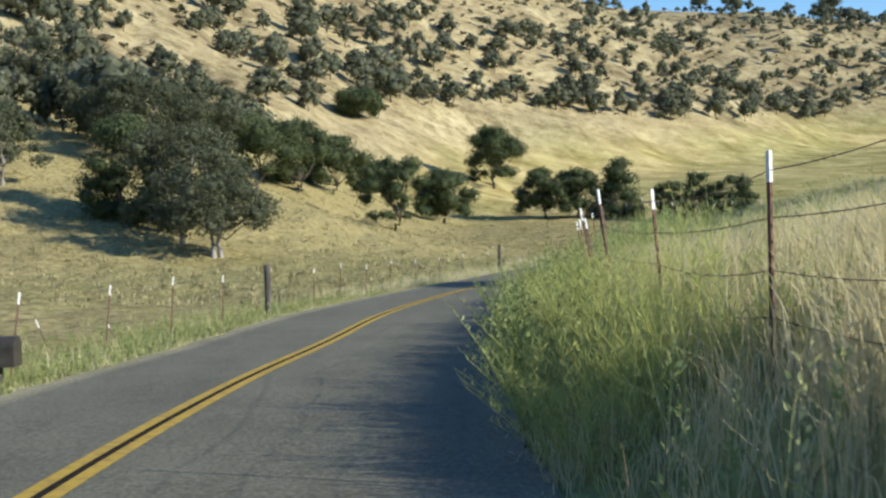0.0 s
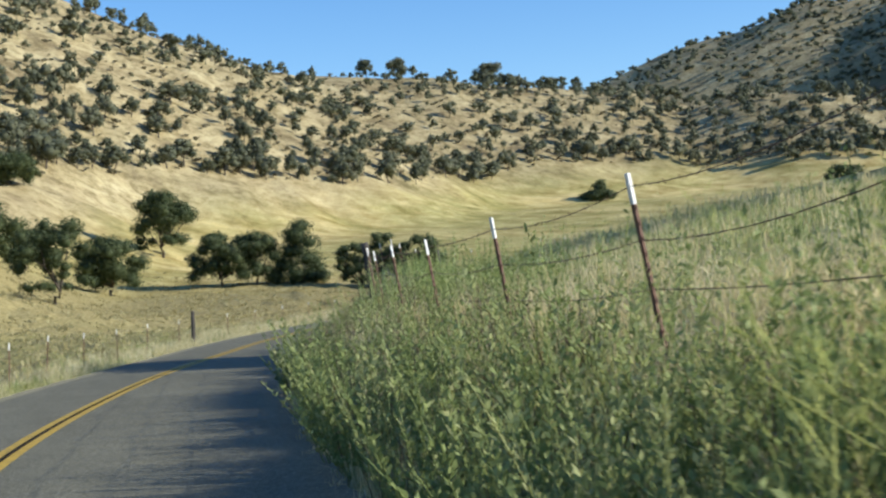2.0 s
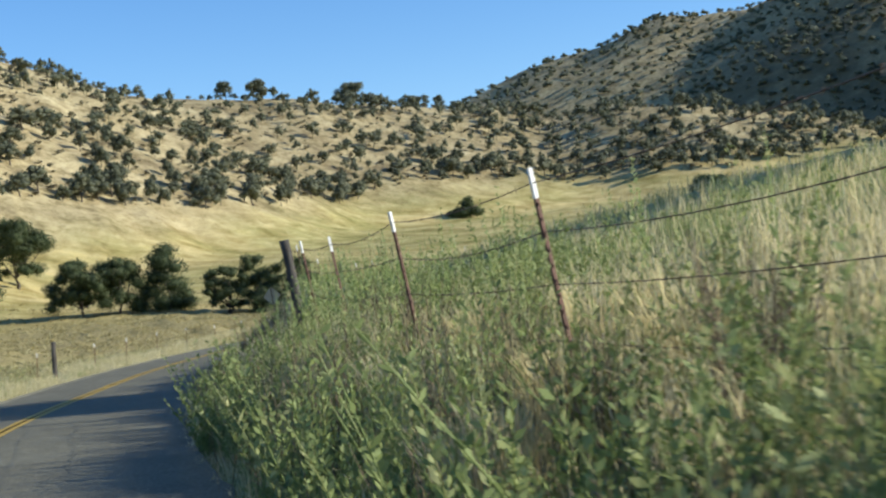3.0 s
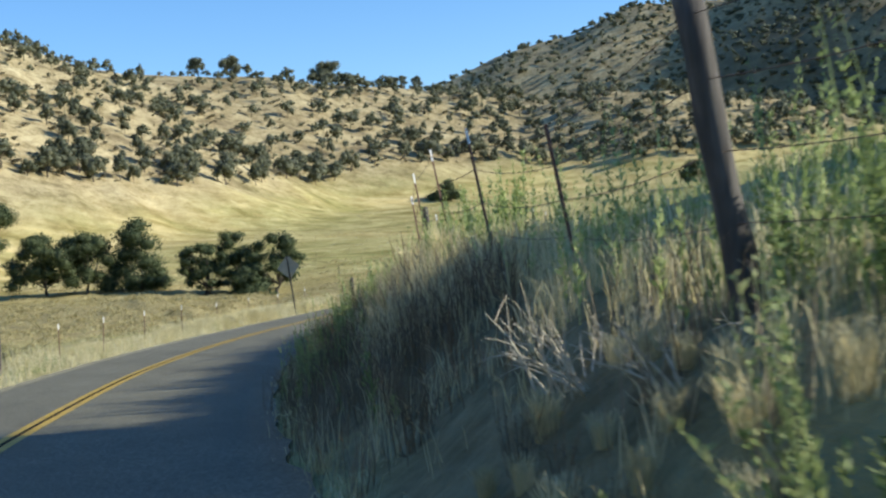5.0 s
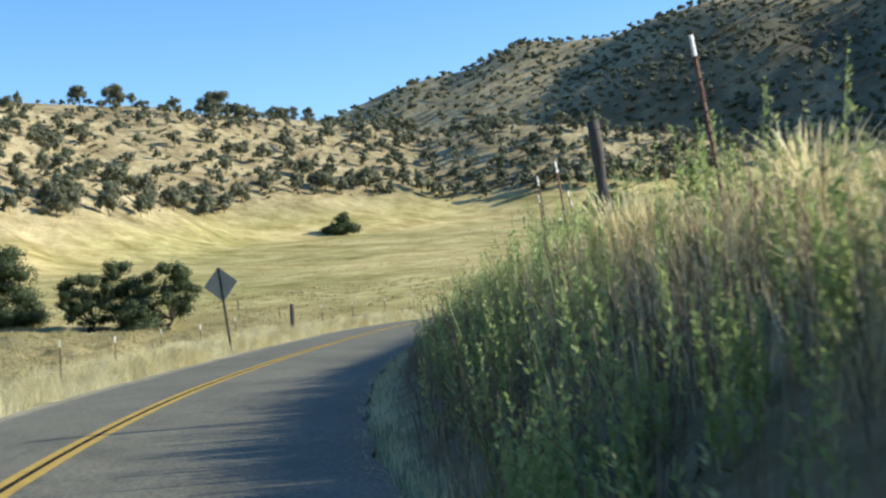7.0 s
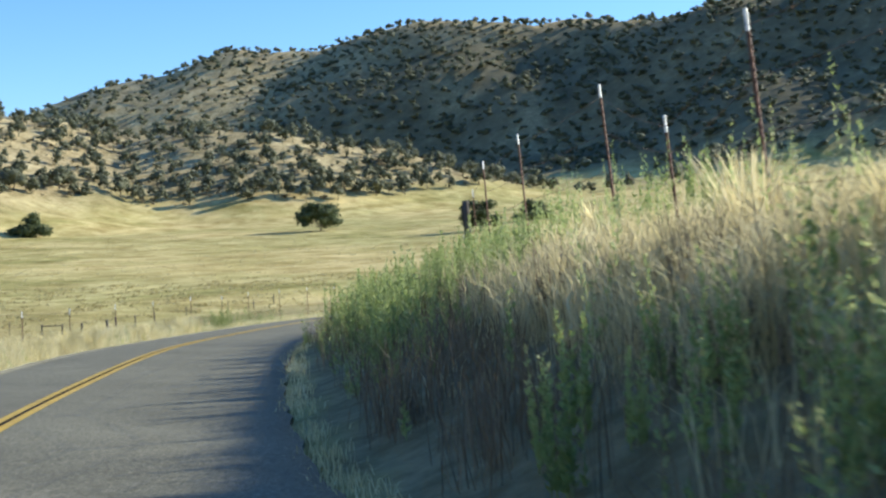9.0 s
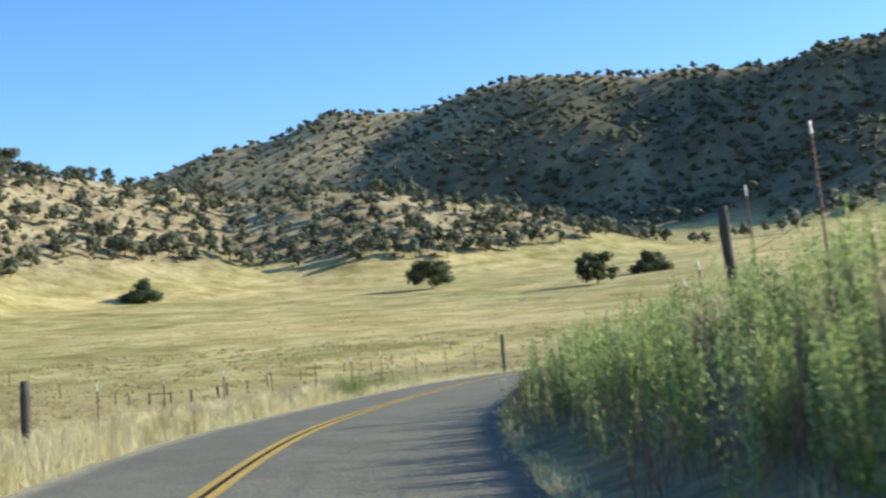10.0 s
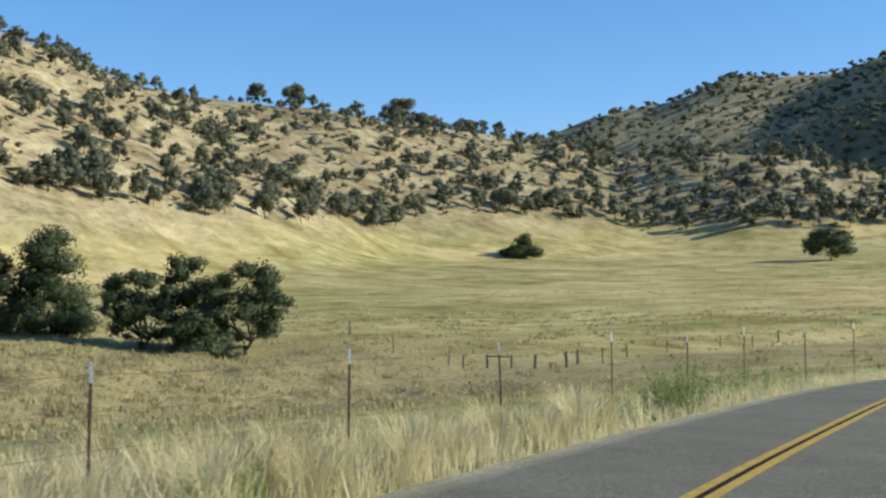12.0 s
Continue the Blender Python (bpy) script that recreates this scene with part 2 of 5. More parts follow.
def ground_material():
    """Dry grassland: straw, with greener and barer stretches; shade painted on the far mountain."""
    m, nt, b = material("dry_grassland")
    at = nt.nodes.new("ShaderNodeAttribute")
    at.attribute_name = "cover"
    sep = nt.nodes.new("ShaderNodeSeparateColor")
    nt.links.new(at.outputs["Color"], sep.inputs[0])
    big = grain(nt, 0.012, 5.0, 0.62)
    mid = grain(nt, 0.11, 6.0, 0.65)
    fine = grain(nt, 2.2, 5.0, 0.7)
    streak = grain(nt, 0.22, 5.0, 0.7, (1.5, 1, 1), -33)
    tuft = grain(nt, 0.9, 6.0, 0.8)
    straw = ramp(nt, mid, [(0.25, (0.36, 0.285, 0.13)), (0.45, (0.51, 0.42, 0.205)), (0.62, (0.60, 0.505, 0.265)), (0.8, (0.64, 0.56, 0.32))])
    olive = ramp(nt, streak, [(0.35, (0.27, 0.26, 0.10)), (0.62, (0.46, 0.425, 0.20))])
    cover = blend(nt, ramp(nt, big, [(0.40, (0, 0, 0)), (0.58, (0.85, 0.85, 0.85))]), straw, olive)
    cover = blend(nt, ramp(nt, streak, [(0.5, (0, 0, 0)), (0.68, (0.55, 0.55, 0.55))]), cover, (0.62, 0.53, 0.29))
    rough_grass = ramp(nt, fine, [(0.3, (0.18, 0.15, 0.07)), (0.52, (0.33, 0.28, 0.135)), (0.75, (0.45, 0.385, 0.20))])
    green = ramp(nt, fine, [(0.3, (0.08, 0.11, 0.03)), (0.6, (0.20, 0.22, 0.07)), (0.8, (0.33, 0.30, 0.12))])
    cover = blend(nt, 1.0, cover, ramp(nt, tuft, [(0.32, (0.72, 0.70, 0.64)), (0.48, (1.0, 1.0, 1.0)), (0.7, (1.0, 1.0, 1.0))]), "MULTIPLY")
    swathe = grain(nt, 0.045, 4.5, 0.65, (1.4, 1, 1), -24)
    cover = blend(nt, 1.0, cover, ramp(nt, swathe, [(0.34, (0.62, 0.66, 0.52)), (0.47, (0.9, 0.91, 0.84)), (0.58, (1.0, 1.0, 1.0)), (0.7, (1.06, 1.04, 1.0))]), "MULTIPLY")
    drift = grain(nt, 0.10, 4.0, 0.65)
    cover = blend(nt, 1.0, cover, ramp(nt, drift, [(0.36, (0.66, 0.63, 0.52)), (0.47, (0.9, 0.885, 0.83)), (0.55, (1.0, 1.0, 1.0)), (0.64, (1.12, 1.10, 1.06))]), "MULTIPLY")
    col = blend(nt, sep.outputs[0], cover, rough_grass)
    col = blend(nt, sep.outputs[1], col, green)
    col = blend(nt, sep.outputs[2], col, ramp(nt, fine, [(0.3, (0.10, 0.085, 0.06)), (0.7, (0.23, 0.205, 0.14))]))
    col = blend(nt, ramp(nt, fine, [(0.35, (0.5, 0.5, 0.5)), (0.6, (0, 0, 0))]), col, (0.55, 0.5, 0.42), "MULTIPLY")
    slope = ramp(nt, grain(nt, 0.045, 7.0, 0.75), [(0.38, (0.20, 0.155, 0.095)), (0.47, (0.35, 0.285, 0.165)), (0.58, (0.48, 0.40, 0.235)), (0.72, (0.58, 0.51, 0.33))])
    # Dark tone that paints the far mountain's shade into the ground.
    shade_tone = ramp(nt, grain(nt, 0.06, 6.0, 0.7), [(0.38, (0.05, 0.05, 0.036)), (0.55, (0.10, 0.092, 0.062)), (0.7, (0.20, 0.175, 0.11))])
    slope = blend(nt, 1.0, slope, ramp(nt, grain(nt, 0.25, 6.0, 0.8), [(0.40, (0.48, 0.455, 0.42)), (0.54, (1.0, 1.0, 1.0))]), "MULTIPLY")
    slope = blend(nt, sep.outputs[0], slope, shade_tone)
    col = blend(nt, 1.0, col, (1.10, 1.08, 1.02), "MULTIPLY")
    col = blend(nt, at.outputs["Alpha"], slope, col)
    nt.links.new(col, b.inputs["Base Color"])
    b.inputs["Roughness"].default_value = 0.95
    b.inputs["Specular IOR Level"].default_value = 0.1
    lumps = grain(nt, 0.35, 8.0, 0.75)
    relief(nt, b, lumps, 0.55, 0.5)
    return m


def asphalt_material():
    m, nt, b = material("worn_asphalt")
    chips = grain(nt, 24, 5.0, 0.85)
    worn = grain(nt, 0.7, 5.0, 0.6)
    col = ramp(nt, chips, [(0.36, (0.078, 0.073, 0.048)), (0.5, (0.162, 0.152, 0.105)), (0.66, (0.32, 0.30, 0.215))])
    col = blend(nt, ramp(nt, worn, [(0.35, (0.45, 0.45, 0.45)), (0.65, (0, 0, 0))]), col, (0.62, 0.61, 0.60), "MULTIPLY")
    wheel = grain(nt, 0.9, 4.0, 0.6, (1, 0.12, 1))
    col = blend(nt, 1.0, col, ramp(nt, wheel, [(0.35, (0.84, 0.84, 0.84)), (0.6, (1, 1, 1))]), "MULTIPLY")
    nt.links.new(col, b.inputs["Base Color"])
    b.inputs["Roughness"].default_value = 0.88
    b.inputs["Specular IOR Level"].default_value = 0.25
    relief(nt, b, chips, 0.5, 0.006)
    return m


GROUND = ground_material()
ASPHALT = asphalt_material()
YELLOW = plain("worn_yellow_paint", [(0.3, (0.24, 0.16, 0.03)), (0.5, (0.48, 0.30, 0.02)), (0.7, (0.55, 0.36, 0.04))], 9, 0.6)
TAR = plain("dark_tar", [(0.3, (0.010, 0.008, 0.006)), (0.7, (0.03, 0.024, 0.018))], 8, 1.0)
TAR.node_tree.nodes["Principled BSDF"].inputs["Specular IOR Level"].default_value = 0.08
RUST = plain("rusty_steel", [(0.3, (0.07, 0.036, 0.026)), (0.5, (0.13, 0.066, 0.046)), (0.75, (0.21, 0.12, 0.085))], 25, 0.85)
WHITE = plain("chalky_white_paint", [(0.3, (0.62, 0.61, 0.58)), (0.7, (0.82, 0.82, 0.8))], 20, 0.7)
OLD_WOOD = plain("weathered_wood", [(0.3, (0.035, 0.029, 0.024)), (0.55, (0.085, 0.074, 0.062)), (0.8, (0.19, 0.17, 0.145))], 12, 0.9, bump=0.6, stretch=(1, 1, 0.12))
WIRE = plain("rusty_wire", [(0.3, (0.10, 0.06, 0.04)), (0.7, (0.20, 0.14, 0.10))], 40, 0.7, 0.4)
ALUMINIUM = plain("dull_aluminium", [(0.3, (0.27, 0.25, 0.19)), (0.7, (0.38, 0.35, 0.27))], 5, 0.6, 0.25, 0.1)
GALVANISED = plain("galvanised_steel", [(0.3, (0.22, 0.22, 0.21)), (0.7, (0.34, 0.34, 0.33))], 14, 0.5, 0.7, 0.1)
DARK_METAL = plain("dark_painted_steel", [(0.3, (0.026, 0.022, 0.017)), (0.7, (0.062, 0.052, 0.04))], 8, 0.5)
BARK = plain("oak_bark", [(0.3, (0.05, 0.04, 0.032)), (0.55, (0.11, 0.09, 0.07)), (0.8, (0.20, 0.17, 0.14))], 7, 0.95, bump=0.8, size=0.04, stretch=(1, 1, 0.3))
PALE_BARK = plain("pale_oak_bark", [(0.3, (0.16, 0.14, 0.12)), (0.7, (0.40, 0.37, 0.33))], 5, 0.95, bump=0.6, size=0.04, stretch=(1, 1, 0.3))
BLEACHED = plain("bleached_dead_wood", [(0.3, (0.36, 0.30, 0.20)), (0.7, (0.66, 0.58, 0.42))], 14, 0.9)
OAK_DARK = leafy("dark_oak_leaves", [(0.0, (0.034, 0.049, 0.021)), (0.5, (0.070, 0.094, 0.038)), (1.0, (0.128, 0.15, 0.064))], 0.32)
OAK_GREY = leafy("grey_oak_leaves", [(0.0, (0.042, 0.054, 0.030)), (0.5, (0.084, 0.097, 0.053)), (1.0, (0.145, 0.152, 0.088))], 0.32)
# Haze is put into the colour: paler, greyer leaves for distant oaks.
WOODS = leafy("hazed_oak_leaves", [(0.0, (0.078, 0.088, 0.053)), (0.5, (0.134, 0.146, 0.09)), (1.0, (0.215, 0.22, 0.143))], 0.36, 0.6, 0.11)
SCRUB = leafy("dry_scrub_leaves", [(0.0, (0.10, 0.09, 0.06)), (0.5, (0.17, 0.155, 0.10)), (1.0, (0.27, 0.24, 0.16))], 0.3, 0.6, 0.2)
FIELD_GRASS = leafy("dry_field_grass", [(0.0, (0.36, 0.31, 0.15)), (0.5, (0.47, 0.405, 0.21)), (1.0, (0.57, 0.50, 0.28))], 0.35, 0.6, 0.05)
GOLD = leafy("golden_grass", [(0.0, (0.45, 0.38, 0.18)), (0.5, (0.67, 0.595, 0.325)), (1.0, (0.84, 0.775, 0.52))], 0.5, 0.6, 0.55)
HUMP = leafy("olive_tussock_blades", [(0.0, (0.23, 0.205, 0.095)), (0.5, (0.39, 0.335, 0.155)), (1.0, (0.56, 0.48, 0.25))], 0.4, 0.6, 0.3)
PALE_GRASS = leafy("pale_green_grass", [(0.0, (0.22, 0.25, 0.085)), (0.5, (0.38, 0.385, 0.15)), (1.0, (0.60, 0.53, 0.26))], 0.4, 0.6, 0.35)
WEED = leafy("green_weed_leaves", [(0.0, (0.14, 0.18, 0.055)), (0.5, (0.28, 0.34, 0.12)), (1.0, (0.50, 0.49, 0.235))], 0.38)
FEATHER = leafy("yellow_green_weed_leaves", [(0.0, (0.33, 0.37, 0.10)), (0.5, (0.49, 0.51, 0.17)), (1.0, (0.64, 0.62, 0.26))], 0.55)
STRAW = leafy("straw_blades", [(0.0, (0.44, 0.36, 0.18)), (0.5, (0.66, 0.57, 0.31)), (1.0, (0.82, 0.74, 0.48))], 0.6)
SPIKE = leafy("pale_weed_spikes", [(0.0, (0.18, 0.235, 0.078)), (0.5, (0.345, 0.42, 0.15)), (1.0, (0.58, 0.605, 0.28))], 0.42)
GREY_STEM = leafy("grey_dead_stems", [(0.0, (0.07, 0.05, 0.032)), (0.5, (0.16, 0.12, 0.075)), (1.0, (0.31, 0.245, 0.155))], 0.15)
TUFT = leafy("rough_grass_blades", [(0.0, (0.20, 0.19, 0.09)), (0.5, (0.37, 0.33, 0.165)), (1.0, (0.58, 0.51, 0.28))], 0.4, 0.6, 0.45)

# ---- mesh helpers ----
def mesh_of(name, verts, faces, mat, smooth_shade=False):
    """A mesh from arrays; faces is a list of arrays, each of faces with one number of corners."""
    me = bpy.data.meshes.new(name)
    verts = np.asarray(verts, np.float32)
    faces = [np.asarray(f, np.int32) for f in faces if len(f)]
    total = np.concatenate([np.full(len(f), f.shape[1], np.int32) for f in faces])
    corners = np.concatenate([f.ravel() for f in faces])
    me.vertices.add(len(verts))
    me.vertices.foreach_set("co", verts.ravel())
    me.loops.add(len(corners))
    me.loops.foreach_set("vertex_index", corners)
    me.polygons.add(len(total))
    me.polygons.foreach_set("loop_start", np.concatenate([[0], np.cumsum(total)[:-1]]).astype(np.int32))
    if smooth_shade:
        me.polygons.foreach_set("use_smooth", np.ones(len(total), bool))
    me.materials.append(mat)
    me.update(calc_edges=True)
    me.validate()
    return me


def part(name, data, parent, label=""):
    ob = new(name, data)
    ob.parent = parent
    return tagged(ob, label)


def bm_mesh(name, bm, mat, smooth_shade=False):
    me = bpy.data.meshes.new(name)
    for f in bm.faces:
        f.smooth = smooth_shade
    bm.to_mesh(me)
    bm.free()
    me.materials.append(mat)
    return me


def tube(points, radii, sides=6, caps=True):
    """Vertices and faces of a tapered tube along points."""
    p = np.asarray(points, float)
    t = np.gradient(p, axis=0)
    t /= np.linalg.norm(t, axis=1)[:, None] + 1e-9
    ref = np.where(np.abs(t[:, 2:3]) > 0.9, [[1.0, 0, 0]], [[0, 0, 1.0]])
    a = np.cross(t, ref)
    a /= np.linalg.norm(a, axis=1)[:, None]
    b = np.cross(t, a)
    ang = np.linspace(0, 2 * math.pi, sides, endpoint=False)
    v = (p[:, None] + np.asarray(radii, float)[:, None, None] * (np.cos(ang)[None, :, None] * a[:, None] + np.sin(ang)[None, :, None] * b[:, None])).reshape(-1, 3)
    i = np.arange(len(p) - 1)[:, None] * sides
    j = np.arange(sides)[None]
    k = (j + 1) % sides
    f = np.stack([i + j, i + k, i + sides + k, i + sides + j], -1).reshape(-1, 4)
    return v, f


def join(pieces):
    """Joins (verts, faces) pieces of one kind of face."""
    vs, fs, n = [], [], 0
    for v, f in pieces:
        vs.append(v)
        fs.append(f + n)
        n += len(v)
    return np.vstack(vs), np.vstack(fs)


# ---- the ground and the road ----
def spread(fine_from, fine_to, fine, reach_low, reach_high, growth):
    mid = list(np.arange(fine_from, fine_to + fine / 2, fine))
    low, step = [fine_from], fine
    while low[-1] > reach_low:
        step = min(step * growth, 45)
        low.append(low[-1] - step)
    high, step = [mid[-1]], fine
    while high[-1] < reach_high:
        step = min(step * growth, 45)
        high.append(high[-1] + step)
    return np.array(low[:0:-1] + mid + high[1:])


gx, gy = spread(-12, 84, 0.7, -1500, 2600, 1.057), spread(-8, 150, 0.7, -1500, 3200, 1.057)
X, Y = [a.ravel() for a in np.meshgrid(gx, gy)]
Z = land(X, Y)
nx, ny = len(gx), len(gy)
GRID = Z.reshape(ny, nx)


def on_ground(x, y):
    """Height of the ground's mesh, which is coarser than land() far away."""
    x, y = np.atleast_1d(np.asarray(x, float)), np.atleast_1d(np.asarray(y, float))
    i, j = np.clip(np.searchsorted(gx, x) - 1, 0, nx - 2), np.clip(np.searchsorted(gy, y) - 1, 0, ny - 2)
    u, w = (x - gx[i]) / (gx[i + 1] - gx[i]), (y - gy[j]) / (gy[j + 1] - gy[j])
    return (GRID[j, i] * (1 - u) + GRID[j, i + 1] * u) * (1 - w) + (GRID[j + 1, i] * (1 - u) + GRID[j + 1, i + 1] * u) * w


q = (np.arange(ny - 1)[:, None] * nx + np.arange(nx - 1)[None]).ravel()
ground_mesh = mesh_of("ground", np.stack([X, Y, Z], 1), [np.stack([q, q + 1, q + nx + 1, q + nx], 1)], GROUND, True)
S, N, _ = along(X, Y)
R = np.hypot(X - 40, Y - 100)
flank = ridge(X, Y, SPUR_LEFT) - 1
coarse_or_shade = smooth(5.0, 10.0, N) * (1 - smooth(150, 215, np.hypot(X - 15, Y - 70))) * (1 - 0.75 * smooth(25, 60, X - 58 * smooth(140, 185, Y)))      # rough tussock grass beside the left fence
lush = 0.8 * smooth(-3.0, -3.6, N) * (1 - smooth(-30, -70, N)) * (0.55 + 0.45 * waves(X, Y, 9, 51)) * (1 - 0.75 * smooth(42, 50, S))
lush = np.maximum(lush, 0.5 * smooth(3, 5, N) * (1 - smooth(22, 50, N)) * smooth(40, 75, S) * (0.6 + 0.5 * waves(X, Y, 14, 53)))
lush = np.maximum(lush, 0.8 * smooth(2.6, 3.2, N) * (1 - smooth(5, 9, N)) * (1 - smooth(25, 45, S)))
worn = 0.4 * (1 - smooth(2, 9, swale(X, Y) + 3 * waves(X, Y, 12, 52)))
worn = np.maximum(worn, 0.75 * smooth(-3.2, -3.5, N) * smooth(-7, -5, N) * smooth(43, 50, S))
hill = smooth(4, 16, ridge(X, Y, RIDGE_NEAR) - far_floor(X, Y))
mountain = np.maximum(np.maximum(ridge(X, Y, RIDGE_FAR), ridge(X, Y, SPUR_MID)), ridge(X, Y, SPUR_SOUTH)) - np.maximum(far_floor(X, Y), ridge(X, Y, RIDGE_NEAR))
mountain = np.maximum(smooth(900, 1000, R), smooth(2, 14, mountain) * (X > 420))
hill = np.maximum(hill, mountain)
# Patchy dark tone standing for shade on the far flank; weaker on sunlit crests.
shaded_flank = smooth(36.5, 40.0, np.degrees(np.arctan2(X - 25, Y - 84)) + 1.5 * waves(X, Y, 200, 55, 2))
mountain_shade = mountain * np.clip(0.12 + 0.78 * shaded_flank + 0.7 * waves(X, Y, 130, 54, 3), 0, 0.96) * (1 - 0.45 * smooth(240, 310, Z)) * (1 - 0.75 * smooth(1060, 1280, Y))
coarse_or_shade = np.maximum(coarse_or_shade, mountain_shade)
colour = np.ones((len(X), 4), np.float32)
colour[:, 3] = 1 - 0.85 * hill
colour[:, 0], colour[:, 1], colour[:, 2] = np.clip(coarse_or_shade, 0, 0.97), np.clip(lush, 0, 1), np.clip(worn, 0, 1)
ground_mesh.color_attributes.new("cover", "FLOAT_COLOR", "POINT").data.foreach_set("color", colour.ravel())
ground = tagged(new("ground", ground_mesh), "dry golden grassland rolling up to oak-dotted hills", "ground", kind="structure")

run = np.arange(-55, RUN[-1] - 1, 0.5)


def road_strip(n_low, n_high, lift, columns, edge=0.0):
    """Verts and faces of a strip of the road between two distances from its centre line."""
    cols = np.linspace(n_low, n_high, columns)
    v = []
    for k, c in enumerate(cols):
        wob = 0
        if edge and k in (0, columns - 1):
            wob = edge * waves(run, run * 0.3, 2.5, 60 + k)
        x, y = on_road(run, c + wob)
        z = np.interp(run, RUN, CENTRE[:, 2]) + lift - 0.012 * abs(c)
        v.append(np.stack([x, y, z], 1))
    v = np.stack(v, 1).reshape(-1, 3)
    i = (np.arange(len(run) - 1)[:, None] * columns + np.arange(columns - 1)[None]).ravel()
    return v, np.stack([i + columns, i + columns + 1, i + 1, i], 1)


v, f = road_strip(EDGE_RIGHT, EDGE_LEFT, 0.0, 13, 0.09)
rim = []
for side in (0, 12):
    lo = v[side::13] - [0, 0, 0.25]
    base = len(v) + sum(len(r) for r in rim)
    rim.append(lo)
    i = np.arange(len(run) - 1)
    a, b = i * 13 + side, (i + 1) * 13 + side
    f = np.vstack([f, np.stack([a, b, base + i + 1, base + i] if side == 0 else [b, a, base + i, base + i + 1], 1)])
road = tagged(new("road", mesh_of("road", np.vstack([v] + rim), [f], ASPHALT, False)), "narrow two-lane road of worn grey asphalt", "road", kind="structure")
for low, high in ((-0.15, -0.036), (0.036, 0.15)):
    v, f = road_strip(low, high, 0.005, 2)
    tagged(part("centre_line", mesh_of("centre_line", v, [f], YELLOW), road, "worn yellow painted centre line"))
v, f = road_strip(-0.042, 0.042, 0.003, 2)
part("tar_seam", mesh_of("tar_seam", v, [f], TAR, False), road, "dark tarred seam between the yellow lines")

# ---- trees ----
def ball_lobe(rs, centre, radius, squash=0.8):
    """A lumpy low-poly core of a clump of leaves."""
    t = (1 + 5 ** 0.5) / 2
    v = np.array([(-1, t, 0), (1, t, 0), (-1, -t, 0), (1, -t, 0), (0, -1, t), (0, 1, t), (0, -1, -t), (0, 1, -t), (t, 0, -1), (t, 0, 1), (-t, 0, -1), (-t, 0, 1)])
    v = v / np.linalg.norm(v, axis=1)[:, None] * rs.uniform(0.7, 1.1, (12, 1)) * radius * [1, 1, squash]
    f = np.array([(0, 11, 5), (0, 5, 1), (0, 1, 7), (0, 7, 10), (0, 10, 11), (1, 5, 9), (5, 11, 4), (11, 10, 2), (10, 7, 6), (7, 1, 8),
                  (3, 9, 4), (3, 4, 2), (3, 2, 6), (3, 6, 8), (3, 8, 9), (4, 9, 5), (2, 4, 11), (6, 2, 10), (8, 6, 7), (9, 8, 1)])
    return v + centre, f


def leaf_quads(rs, centres, normals, size, narrow=0.6):
    """Small pointed leaves or sprays at centres, facing roughly along normals."""
    n = normals + rs.normal(0, 0.45, normals.shape)
    n /= np.linalg.norm(n, axis=1)[:, None] + 1e-9
    a = np.cross(n, rs.normal(0, 1, n.shape))
    a /= np.linalg.norm(a, axis=1)[:, None] + 1e-9
    b = np.cross(n, a)
    s = (size * rs.uniform(0.6, 1.3, len(n)))[:, None]
    v = np.stack([centres - a * s, centres - b * s * narrow, centres + a * s, centres + b * s * narrow], 1).reshape(-1, 3)
    return v, np.arange(len(n) * 4).reshape(-1, 4)


def crown_of(name, seed, lobes, leaves, size, mat, core=0.72):
    """A crown of leaves round lobes: centre, radius, squash."""
    rs = np.random.RandomState(seed)
    vs, quads, tris, n = [], [], [], 0
    for c, r, sq in lobes:
        c = np.array(c, float)
        v, f = ball_lobe(rs, c, r * core, sq)
        vs.append(v)
        tris.append(f + n)
        n += len(v)
        k = max(6, int(leaves * r * r))
        d = rs.normal(0, 1, (k, 3))
        d /= np.linalg.norm(d, axis=1)[:, None]
        d[:, 2] = np.where(rs.uniform(0, 1, k) < 0.35, np.abs(d[:, 2]), d[:, 2])
        lump = 1 + 0.16 * np.sin(5 * d[:, 0] + seed) * np.sin(4 * d[:, 1] + 2 * seed) * np.sin(4.5 * d[:, 2])
        p = c + d * (r * rs.uniform(0.66, 1.08, (k, 1)) * lump[:, None]) * [1, 1, sq]
        v, f = leaf_quads(rs, p, d, size)
        vs.append(v)
        quads.append(f + n)
        n += len(v)
    return mesh_of(name, np.vstack(vs), [np.vstack(quads), np.vstack(tris)], mat)


